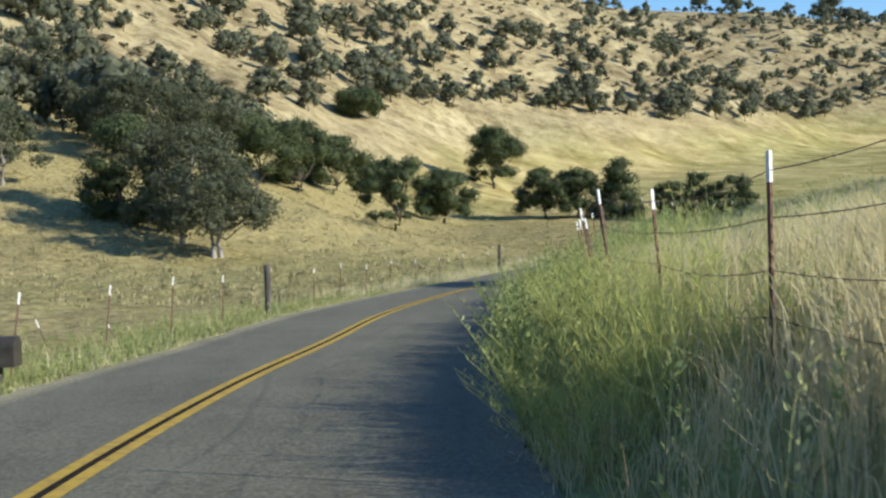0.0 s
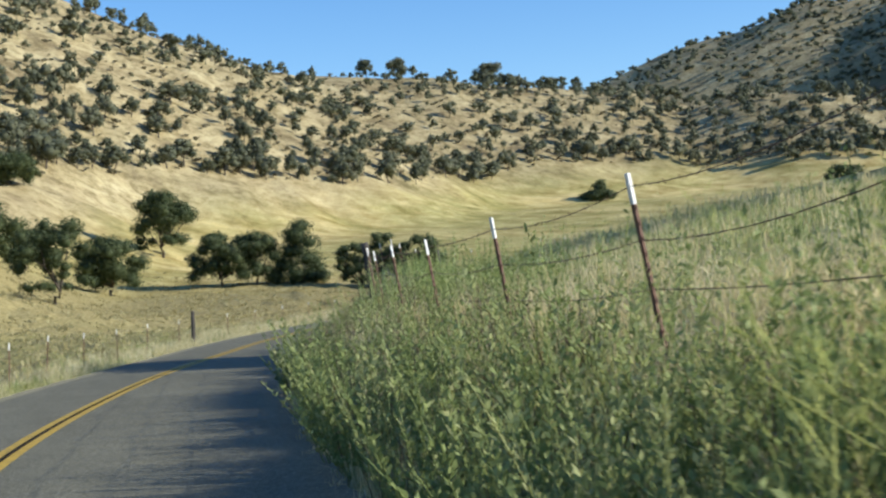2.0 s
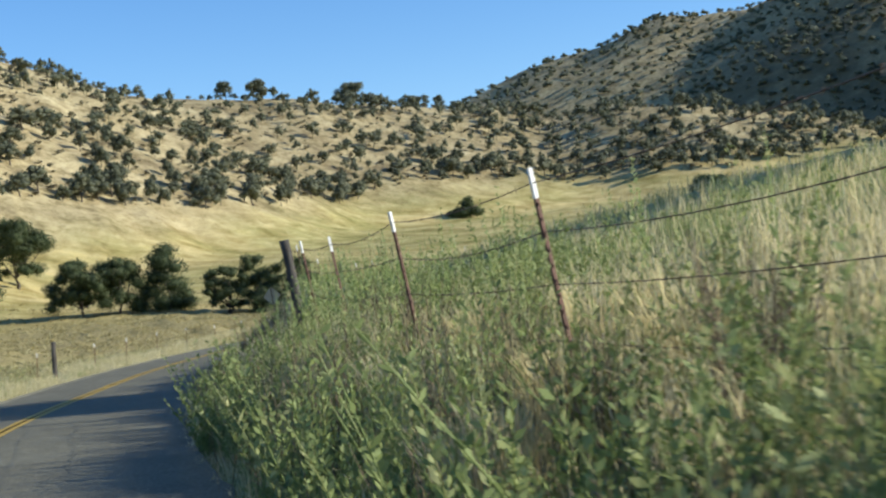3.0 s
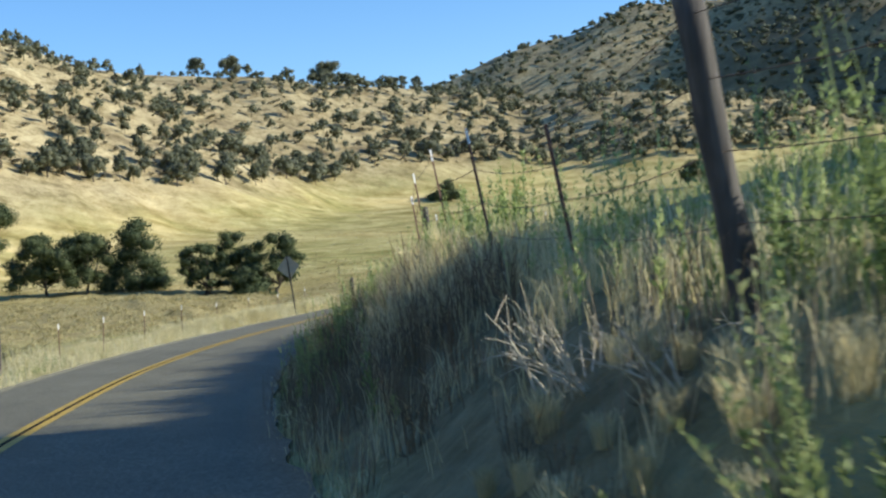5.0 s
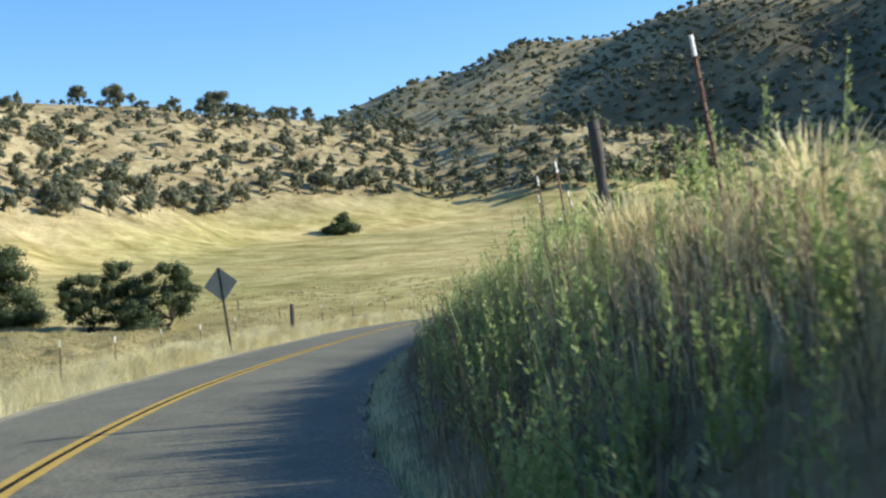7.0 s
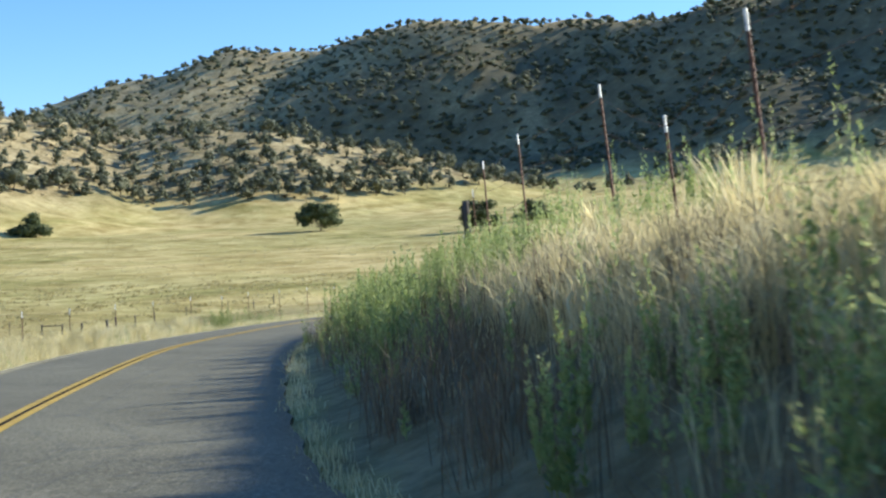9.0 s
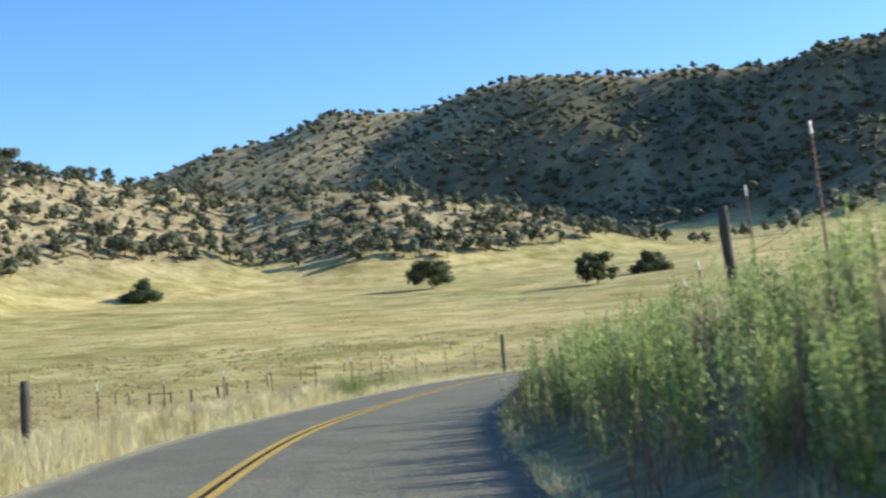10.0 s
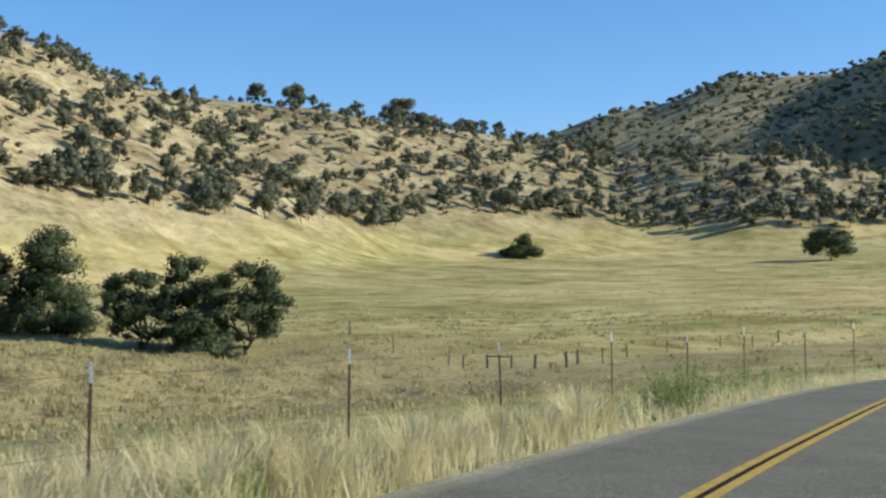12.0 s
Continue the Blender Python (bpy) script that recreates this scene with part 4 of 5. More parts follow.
# tall spikes of weed along the fence
s, u, x, y = strip(gr, 1100, 20, 135, lambda s, u: np.interp(s, FENCE_S, FENCE_N) + 0.3 - 2.6 * u)
keep = gr.uniform(0, 1, len(s)) < np.clip(0.15 + 0.85 * smooth(-0.1, 0.3, waves(x, y, 9, 92, 2)), 0, 1) * smooth(25, 60, s) * (1 - 0.6 * smooth(56, 60, s) * (1 - smooth(72, 78, s)))
s, u, x2, y2 = strip(gr, 1500, 66, 132, lambda s, u: right_bank(s, 0.2 + 0.85 * u))
keep2 = gr.uniform(0, 1, len(s)) < smooth(-0.05, 0.25, waves(x2, y2, 5, 88, 2)) * (smooth(66, 73, s) * (1 - 0.9 * smooth(87, 92, s)) + 0.9 * smooth(98, 102, s))
bank_spikes = weeds(gr, x2[keep2], y2[keep2], 0.98, 50, 0.074, 0.19, 0.012)
spikes = weeds(gr, x[keep], y[keep], 1.1, 52, 0.072, 0.19, 0.010)
s, u, x, y = strip(gr, 2400, -2, 70, past_fence)
keep = gr.uniform(0, 1, len(s)) < 0.3 * smooth(-0.3, 0.3, waves(x, y, 8, 93, 2))
field_green = weeds(gr, x[keep], y[keep], 0.45, 30, 0.08, 0.10, 0.12)
s, u, x, y = strip(gr, 1500, 13, 47, lambda s, u: EDGE_RIGHT - 0.5 - 4.5 * u)
keep = gr.uniform(0, 1, len(s)) < smooth(14, 20, s) * smooth(0.0, 0.3, waves(x, y, 6, 98, 2)) * np.where((s > 29) & (s < 37), 0.3, 1)
broad = weeds(gr, x[keep], y[keep], 0.55 + 0.5 * smooth(-0.3, 0.4, waves(x, y, 2.8, 83, 2))[keep], 62, 0.068, 0.20, 0.20)
# clumps of weed on the left verge and by the corner
clump = [(61.6, 133.0, 0.9), (62.3, 133.5, 1.1), (61.2, 133.6, 0.8), (65.5, 136.0, 0.6), (66.2, 136.4, 0.7), (45.0, 116.5, 0.6), (52.0, 123.2, 0.6), (90.0, 146.6, 1.0), (88.0, 145.9, 0.8)]
cx = np.concatenate([x + gr.normal(0, 0.25, 9) for x, y, h in clump])
cy = np.concatenate([y + gr.normal(0, 0.25, 9) for x, y, h in clump])
left_clumps = weeds(gr, cx, cy, np.repeat([h for x, y, h in clump], 9), 50, 0.11, 0.13, 0.16)
s, u, x, y = strip(gr, 3600, -2, 66, past_fence)
keep = gr.uniform(0, 1, len(s)) < 0.35 + 0.65 * smooth(-0.2, 0.3, waves(x, y, 8, 93, 2))
short_green = bunches(gr, x[keep], y[keep], 9, 0.14, 0.36, 0.010, 0.7)
stuff("weed_spikes", [spikes, bank_spikes], SPIKE, "pale green upright weed spikes along the fence", "weeds")
stuff("green_weeds", [green, field_green, broad, left_clumps, short_green], WEED, "tall green roadside weeds with narrow leaves", "weeds")

# feathery yellow-green weeds beside the asphalt where the drive begins
s, u, x, y = strip(gr, 900, 8, 28, lambda s, u: EDGE_RIGHT - 0.22 - 1.6 * u)
keep = gr.uniform(0, 1, len(s)) < 1 - 0.85 * smooth(17, 25, s)
stuff("feathery_weeds", [weeds(gr, x[keep], y[keep], 0.55 + 0.5 * smooth(-0.3, 0.4, waves(x, y, 2.0, 84, 2))[keep], 50, 0.105, 0.045, 0.12, 0.28)], FEATHER, "feathery yellow-green weeds leaning over the asphalt", "weeds")

# straw on the bank and past the fence
s, u, x, y = strip(gr, 3900, 0, 140, right_bank)
keep = gr.uniform(0, 1, len(s)) < np.clip(0.25 + 0.75 * u + 0.4 * smooth(46, 52, s) * (1 - smooth(58, 64, s)), 0, 1) * (1 - 0.9 * smooth(48, 56, s) * (1 - smooth(0.55, 0.85, u))) * bare_spot(s, right_bank(s, u))
bank_straw = bunches(gr, x[keep], y[keep], 12, 0.10, 0.50, 0.008, 0.75)
s, u, x, y = strip(gr, 2800, -2, 140, past_fence)
thin = gr.uniform(0, 1, len(s)) < 1 - 0.75 * smooth(56, 60, s) * (1 - smooth(74, 80, s))
x, y = x[thin], y[thin]
past_straw = bunches(gr, x, y, 9, 0.13, 0.50, 0.010, 0.7)
s, u, x, y = strip(gr, 2200, 56, 126, lambda s, u: np.interp(s, FENCE_S, FENCE_N) + 1.3 - 2.4 * u)
_, _, x2, y2 = strip(gr, 1600, 2, 18, lambda s, u: EDGE_RIGHT - 1.3 - 3.2 * u)
pale_straw = bunches(gr, x2, y2, 11, 0.10, 0.74, 0.012, 0.6)
dry = [strip(gr, 620, 17, 28, lambda s, u: EDGE_RIGHT - 1.7 - 1.9 * u), strip(gr, 150, 30, 35, lambda s, u: EDGE_RIGHT - 2.0 - 2.6 * u), strip(gr, 260, 36.5, 40, lambda s, u: EDGE_RIGHT - 0.6 - 1.5 * u)]
dry_straw = bunches(gr, np.concatenate([d[2] for d in dry]), np.concatenate([d[3] for d in dry]), 12, 0.11, 0.62, 0.009, 0.75)
_, _, x3, y3 = strip(gr, 1500, 87, 101, lambda s, u: right_bank(s, 0.45 + 0.9 * u))
lit_straw = bunches(gr, x3, y3, 12, 0.12, 0.6, 0.010, 0.8)
fence_straw = bunches(gr, x, y, 10, 0.14, 0.58, 0.009, 0.8)
stuff("dry_bank_grass", [bank_straw, past_straw, fence_straw, pale_straw, dry_straw, lit_straw], STRAW, "tall dry straw-coloured grass on the roadside bank")
s, u, x, y = strip(gr, 6000, 4, 135, right_bank)
keep = gr.uniform(0, 1, len(s)) < (0.25 + 0.75 * smooth(0, 0.4, waves(x, y, 6, 94, 2))) * (0.3 + 0.7 * smooth(45, 60, s)) * (1 - 0.7 * smooth(0.6, 0.9, u)) * bare_spot(s, right_bank(s, u))
stuff("dead_stems", [bunches(gr, x[keep], y[keep], 9, 0.13, 0.62, 0.009, 0.5)], GREY_STEM, "grey-brown dead weed stems on the bank", "weeds")

# golden verge on the left of the road
s, u, x, y = strip(gr, 3600, -2, 190, lambda s, u: EDGE_LEFT + 0.1 + 4.6 * u ** 1.3)
keep = gr.uniform(0, 1, len(s)) < np.clip(0.08 + 0.92 * smooth(44, 62, s) + 0.2 * waves(x, y, 5, 95, 2), 0.05, 1)
verge = bunches(gr, x[keep], y[keep], 11, 0.14, 0.46, 0.010, 0.95)
s, u, x, y = strip(gr, 2000, 84, 132, lambda s, u: EDGE_LEFT + 0.35 + 5.2 * u)
thick = gr.uniform(0, 1, len(s)) < np.clip(0.55 + 0.8 * waves(x, y, 4, 87, 2), 0.12, 1)
tall = bunches(gr, x[thick], y[thick], 16, 0.16, 0.66, 0.008, 1.2)
s, u, x, y = strip(gr, 240, 98, 136, lambda s, u: EDGE_LEFT + 0.6 + 4.6 * u)
plumes = bunches(gr, x, y, 38, 0.20, 0.85, 0.009, 1.3)
s, u, x, y = strip(gr, 1100, -2, 140, lambda s, u: EDGE_RIGHT + 0.06 - 0.35 * u)
hem = bunches(gr, x, y, 7, 0.08, 0.16, 0.010, 1.1)
s, u, x, y = strip(gr, 1800, -2, 150, lambda s, u: EDGE_LEFT + 0.03 + 0.5 * u)
left_hem = bunches(gr, x, y, 6, 0.10, 0.15, 0.011, 1.1)
stuff("golden_verge_grass", [verge, tall, plumes, hem, left_hem], GOLD, "golden dry grass along the road's edge")
s, u, x, y = strip(gr, 2300, -2, 190, lambda s, u: EDGE_LEFT + 0.15 + 5.0 * u)
keep = gr.uniform(0, 1, len(s)) < np.clip(0.75 * smooth(0.05, 0.4, waves(x, y, 8, 96, 2)) + 0.75 * (1 - smooth(35, 60, s)), 0, 1)
stuff("verge_weeds", [weeds(gr, x[keep], y[keep], 0.34, 34, 0.08, 0.12, 0.3)], WEED, "low green weeds among the verge grass", "weeds")

s, u, x, y = strip(gr, 2600, -2, 62, lambda s, u: EDGE_LEFT + 0.12 + 3.6 * u)
keep = gr.uniform(0, 1, len(s)) < 1 - 0.7 * smooth(45, 62, s)
stuff("green_verge_grass", [bunches(gr, x[keep], y[keep], 9, 0.15, 0.24, 0.012, 1.0)], PALE_GRASS, "low pale green grass along the road's edge")

# tussocks on the rough ground beyond the left fence
r, a = 185 * np.sqrt(gr.uniform(0.0, 1, 30000)), gr.uniform(-0.6, 1.05, 30000)
x, y = 10 + r * np.sin(a), 36 + r * np.cos(a)
s, n, _ = along(x, y)
lump = waves(x, y, 6, 97, 2)
keep = (n > 6.0) & (gr.uniform(0, 1, len(x)) < np.clip(0.30 + 0.40 * lump, 0.03, 1) * (1 - smooth(14, 32, x - 66 * smooth(140, 185, y)))) & (land(x, y) < 26)
x, y = x[keep], y[keep]
grown = gr.uniform(0.6, 1.3, len(x))
stuff("rough_tussocks", [domes(gr, x, y, 13, 0.30 * grown, 0.40 * grown, 0.085)], TUFT, "rough brown tussock grass in the pasture")
# scattered rounded humps of dry grass over the field behind the corral
rh = np.random.RandomState(88)
r, a = np.sqrt(rh.uniform(40 ** 2, 190 ** 2, 9000)), rh.uniform(-0.35, 1.05, 9000)
x, y = 45 + r * np.sin(a), 112 + r * np.cos(a)
s, n, _ = along(x, y)
keep = (n > 26) & (rh.uniform(0, 1, len(x)) < np.clip(0.25 + 1.1 * waves(x, y, 9, 81, 2), 0.03, 1)) & (land(x, y) < 26)
x, y = x[keep], y[keep]
stuff("field_humps", [domes(rh, x, y, 10, rh.uniform(0.3, 0.6, len(x)), rh.uniform(0.3, 0.55, len(x)), 0.13)], HUMP, "rounded humps of olive and golden grass in the field")
# soft short grass in the hollow beyond the left fence
s, u, x, y = strip(gr, 8500, 20, 175, lambda s, u: 4.4 + 34 * u ** 1.6)
keep = gr.uniform(0, 1, len(s)) < np.clip(0.55 + 0.6 * waves(x, y, 7, 99, 2), 0.1, 1) * (0.35 + 0.65 * smooth(60, 85, s))
stuff("pasture_grass", [bunches(gr, x[keep], y[keep], 9, 0.17, 0.24, 0.013, 1.0)], PALE_GRASS, "soft pale green and golden pasture grass beyond the fence")
# taller bunches of dry grass over the open field
r, a = np.sqrt(gr.uniform(55 ** 2, 430 ** 2, 16000)), gr.uniform(-0.45, 1.35, 16000)
x, y = 40 + r * np.sin(a), 100 + r * np.cos(a)
s, n, _ = along(x, y)
keep = (n > 75) & (gr.uniform(0, 1, len(x)) < np.clip(0.5 + 0.7 * waves(x, y, 25, 89, 3), 0.06, 1)) & (ridge(x, y, RIDGE_NEAR) - far_floor(x, y) < 4)
stuff("field_grass", [bunches(gr, x[keep], y[keep], 5, 0.5, 0.32, 0.12, 1.0)], FIELD_GRASS, "loose bunches of pale dry grass across the open field")
# humps of golden and green grass round the hollow
x, y = gr.normal(62, 17, 3000), gr.normal(205, 24, 3000)
s, n, _ = along(x, y)
keep = (n > 8) & (gr.uniform(0, 1, len(x)) < np.clip(0.5 + 0.9 * waves(x, y, 8, 82, 2), 0.05, 1))
stuff("hollow_tussocks", [bunches(gr, x[keep], y[keep], 12, 0.26, 0.46, 0.055, 0.9)], HUMP, "low rounded tussocks of golden and olive grass in the hollow")


# ---- single weeds on the bank ----
def weed_plant(seed, name, label, mat, stems, height, root, fan, leaves, leaf, narrow, rise, low=0.1, arch=0.0):
    """A weed: its stems in one mesh, and its foliage as a part. rise: how steeply the leaves point up; arch: how far the stems bow over."""
    r2 = np.random.RandomState(seed)
    pieces, vs, quads, n = [], [], [], 0
    for k in range(stems):
        a, tall = r2.uniform(0, 2 * math.pi), height * r2.uniform(0.6, 1.1)
        out = np.array([math.cos(a), math.sin(a), 0.0])
        foot, tilt = out * root * math.sqrt(r2.uniform(0, 1)), math.radians(fan) * r2.uniform(0.1, 1.0)
        line = lambda u: foot + np.outer(u, out * math.sin(tilt) * tall) + np.outer(u * u, out * arch * tall) + np.outer(u - 0.3 * arch * u * u, [0, 0, math.cos(tilt) * tall])
        v, f = tube(np.vstack([[0, 0, -0.05], line(np.array([0.02, 0.35, 0.7, 1.0]))]), [0.006, 0.005, 0.004, 0.003, 0.0015], 3)
        pieces.append((v, np.where(f < 3, f - k * len(v), f)))
        u = r2.uniform(low, 1.0, leaves)
        b = r2.uniform(0, 2 * math.pi, leaves)
        d = np.stack([np.cos(b), np.sin(b), np.abs(r2.normal(rise, 0.35, leaves))], 1)
        d /= np.linalg.norm(d, axis=1)[:, None]
        side = np.cross(d, r2.normal(0, 1, d.shape))
        side /= np.linalg.norm(side, axis=1)[:, None]
        ln = (leaf * r2.uniform(0.6, 1.25, leaves) * (1.2 - 0.6 * u))[:, None]
        p = line(u)
        v = np.stack([p, p + d * ln * 0.5 + side * ln * narrow, p + d * ln, p + d * ln * 0.5 - side * ln * narrow], 1).reshape(-1, 3)
        vs.append(v)
        quads.append(np.arange(len(v)).reshape(-1, 4) + n)
        n += len(v)
    v, f = join(pieces)
    plant = tagged(new(name, mesh_of("stems", v, [f], mat)), label, "weed")
    part("foliage", mesh_of("foliage", np.vstack(vs), [np.vstack(quads)], mat), plant)
    return plant


def plant_row(seed, kinds, count, s_low, s_high, n_low, n_high, gap, group, scale=(0.8, 1.2), clump=None, across=None):
    """Plants of the given kinds over a stretch of the bank, between two shares of the way from the asphalt to the fence."""
    r2 = np.random.RandomState(seed)
    taken = []
    for _ in range(count * 12):
        s, u = r2.uniform(s_low, s_high), r2.uniform(n_low, n_high)
        x, y = [float(a) for a in on_road(s, float((across or right_bank)(s, u)))]
        if clump and waves(np.array([x]), np.array([y]), clump, seed, 2)[0] < r2.uniform(-0.25, 0.25):
            continue
        if no_spot(x, y, taken, gap):
            continue
        taken.append((x, y))
        first = kinds[r2.randint(len(kinds))]
        big = r2.uniform(*scale)
        m = pose(x, y, land_at(x, y), r2.uniform(-4, 4), r2.uniform(-4, 4), r2.uniform(0, 360)) @ Matrix.Diagonal((big * r2.uniform(0.85, 1.15), big, big * r2.uniform(0.85, 1.15), 1))
        if first.location.length < 1e-6:
            first.matrix_basis = m
            plant = tagged(first, group=group)
        else:
            plant = copy_thing(first, m)
            plant.matrix_basis = m
            tagged(plant, group=group)
        if len(taken) == count:
            break


def grass_tuft(seed, name, label, mat, blades_in, height, root, fan):
    """A fountain of fine dry blades that bow outwards."""
    r2 = np.random.RandomState(seed)
    a, tall = r2.uniform(0, 2 * math.pi, blades_in), height * r2.uniform(0.5, 1.1, blades_in)
    foot = np.stack([np.cos(a), np.sin(a), 0 * a], 1) * (root * np.sqrt(r2.uniform(0, 1, blades_in)))[:, None]
    b = a + r2.normal(0, 0.6, blades_in)
    out = np.stack([np.cos(b), np.sin(b), 0 * b], 1) * (tall * np.tan(np.radians(fan)) * r2.uniform(0.1, 1, blades_in))[:, None]
    up = np.stack([0 * tall, 0 * tall, tall], 1)
    side = np.cross(out, up) + r2.normal(0, 0.01, out.shape)
    side *= (0.0035 * r2.uniform(0.7, 1.5, blades_in) / np.linalg.norm(side, axis=1))[:, None]
    low, mid, top = foot - [0, 0, 0.04], foot + 0.3 * out + 0.6 * up, foot + out + 0.95 * up
    head = foot + 0.72 * out + 0.84 * up
    v = np.stack([low - side * 0.7, low + side * 0.7, mid + side * 0.8, mid - side * 0.8, head - side * 1.5, head + side * 1.5, top], 1).reshape(-1, 3)
    i = np.arange(blades_in)[:, None] * 7
    return tagged(new(name, mesh_of(name, v, [np.vstack([i + [[0, 1, 2, 3]], i + [[3, 2, 5, 4]]]), i + [[4, 5, 6]]], mat)), label, "grass")


bushy_weeds = [weed_plant(20 + k, "bushy_weed", "bushy green weed with small leaves on the roadside bank", WEED, 14, 0.95, 0.16, 30, 44, 0.062, 0.2, 1.0, 0.12, 0.1) for k in range(4)]
spiky_weeds = [weed_plant(30 + k, "spiky_weed", "upright green weed with dense leafy spikes", SPIKE, 8, 1.05, 0.16, 7, 54, 0.085, 0.2, 1.5, 0.06) for k in range(5)]
feathery_plants = [weed_plant(40 + k, "feathery_weed", "feathery yellow-green weed leaning over the asphalt", FEATHER, 30, 0.85, 0.2, 52, 26, 0.12, 0.05, 1.2, 0.15, 0.25) for k in range(3)]
leafy_weeds = [weed_plant(50 + k, "leafy_weed", "tall green weed with broad leaves beside the fence", SPIKE, 9, 1.25, 0.16, 14, 60, 0.095, 0.24, 0.9, 0.05, 0.1) for k in range(2)]
plant_row(60, feathery_plants, 26, 9, 19, 0.05, 0.95, 0.42, "feathery weeds beside the asphalt")
plant_row(61, bushy_weeds, 38, 18, 29, 0.0, 0.75, 0.4, "bushy weeds on the bank", (0.85, 1.25))
plant_row(62, bushy_weeds, 36, 27, 46, 0.0, 1.9, 0.55, "bushy weeds on the bank", (0.8, 1.2), 7)
plant_row(68, bushy_weeds, 15, 11, 41, 0.02, 0.2, 1.35, "bushy weeds on the bank", (1.2, 1.45))
plant_row(69, spiky_weeds, 8, 68, 88, 0.05, 0.3, 1.3, "spiky weeds on the bank", (0.75, 0.95))
plant_row(74, spiky_weeds, 10, 101, 126, 0.05, 0.3, 1.5, "spiky weeds on the bank", (1.05, 1.25))
plant_row(63, leafy_weeds, 9, 47.2, 49.6, 0.9, 1.7, 0.35, "broad-leaved weeds by the post", (0.6, 0.82))
plant_row(64, spiky_weeds, 48, 68, 92, 0.08, 0.75, 0.4, "spiky weeds on the bank", (0.55, 0.8), 6)
plant_row(65, spiky_weeds, 16, 60, 90, 0.95, 1.3, 0.6, "spiky weeds along the fence", (1.0, 1.3))
plant_row(66, spiky_weeds, 64, 100, 124, 0.1, 0.85, 0.38, "spiky weeds on the bank", (0.75, 1.05))
plant_row(67, spiky_weeds, 12, 92, 128, 0.9, 1.3, 0.8, "spiky weeds along the fence", (0.85, 1.1))
plant_row(78, bushy_weeds, 38, 129, 158, 0.0, 1.0, 0.7, "green weeds on the verge", (0.4, 0.6), 5, lambda s, u: EDGE_LEFT + 0.6 + 3.4 * u)
plant_row(79, bushy_weeds, 7, 142.6, 144.0, 0.0, 1.0, 0.25, "green weeds on the verge", (0.9, 1.15), None, lambda s, u: EDGE_LEFT + 0.6 + 0.8 * u)
golden_tufts = [grass_tuft(70 + k, "golden_grass_tuft", "loose golden tuft of tall dry grass on the verge", GOLD, 250, 0.9, 0.26, 40) for k in range(4)]
plant_row(71, golden_tufts, 125, 96, 138, 0.0, 1.0, 0.45, "golden grass tufts on the verge", (0.55, 0.9), 9, lambda s, u: EDGE_LEFT + 0.5 + 3.6 * u)
straw_tufts = [grass_tuft(80 + k, "straw_tuft", "pale tuft of tall dry grass on the bank", STRAW, 200, 0.75, 0.2, 30) for k in range(4)]
plant_row(72, straw_tufts, 14, 17, 41, 0.35, 1.5, 0.5, "straw tufts on the bank", (0.65, 0.95), 5)
plant_row(80, straw_tufts, 16, 46.6, 50.0, 0.15, 0.7, 0.35, "straw tufts on the bank", (0.26, 0.42))
plant_row(75, straw_tufts, 7, 26, 35, 0.3, 1.5, 0.45, "straw tufts on the bank", (0.7, 0.95))
dead_tufts = [weed_plant(90 + k, "dead_weed", "brown dead weed with stiff stems on the bank", GREY_STEM, 22, 0.85, 0.16, 22, 12, 0.075, 0.07, 1.5, 0.3) for k in range(3)]
plant_row(76, dead_tufts, 24, 24, 43, 0.1, 1.3, 0.5, "dead weeds on the bank", (0.8, 1.15))
plant_row(81, dead_tufts, 10, 46.6, 50, 0.1, 0.6, 0.35, "dead weeds on the bank", (0.3, 0.5))
plant_row(77, dead_tufts, 40, 52, 99, 0.1, 0.9, 0.5, "dead weeds on the bank", (0.7, 1.1))
plant_row(73, straw_tufts, 40, 60, 108, 0.75, 1.35, 0.6, "straw tufts on the bank", (0.8, 1.1))


# ---- fences ----
def t_post_mesh(height, tip):
    """The T-shaped steel of a post, from below the ground up to its painted tip."""
    bm = bmesh.new()
    w, t = 0.036, 0.006
    outline = [(-w / 2, 0), (w / 2, 0), (w / 2, t), (t / 2, t), (t / 2, w), (-t / 2, w), (-t / 2, t), (-w / 2, t)]
    rings = [[bm.verts.new((x * 0.8, y * 0.8 - 0.01, z)) for x, y in outline] for z in (-0.3, height - tip)]
    for i in range(8):
        bm.faces.new((rings[0][i], rings[0][(i + 1) % 8], rings[1][(i + 1) % 8], rings[1][i]))
    bm.faces.new(rings[1])
    for k in range(int(height / 0.09)):
        z = 0.1 + k * 0.09
        if z < height - tip:
            bmesh.ops.create_cube(bm, size=1, matrix=Matrix.Translation((0, -0.013, z)) @ Matrix.Diagonal((0.014, 0.008, 0.022, 1)))
    return bm_mesh("post", bm, RUST)


def tip_mesh(height, tip):
    bm = bmesh.new()
    w, t = 0.036, 0.006
    outline = [(-w / 2, 0), (w / 2, 0), (w / 2, t), (t / 2, t), (t / 2, w), (-t / 2, w), (-t / 2, t), (-w / 2, t)]
    rings = [[bm.verts.new((x * 0.86, y * 0.86 - 0.0105, z)) for x, y in outline] for z in (height - tip, height - 0.01, height)]
    for v in rings[2]:
        v.co.x, v.co.y = v.co.x * 0.8, v.co.y * 0.8
    for a, b in zip(rings, rings[1:]):
        for i in range(8):
            bm.faces.new((a[i], a[(i + 1) % 8], b[(i + 1) % 8], b[i]))
    bm.faces.new(rings[2])
    return bm_mesh("painted_tip", bm, WHITE)


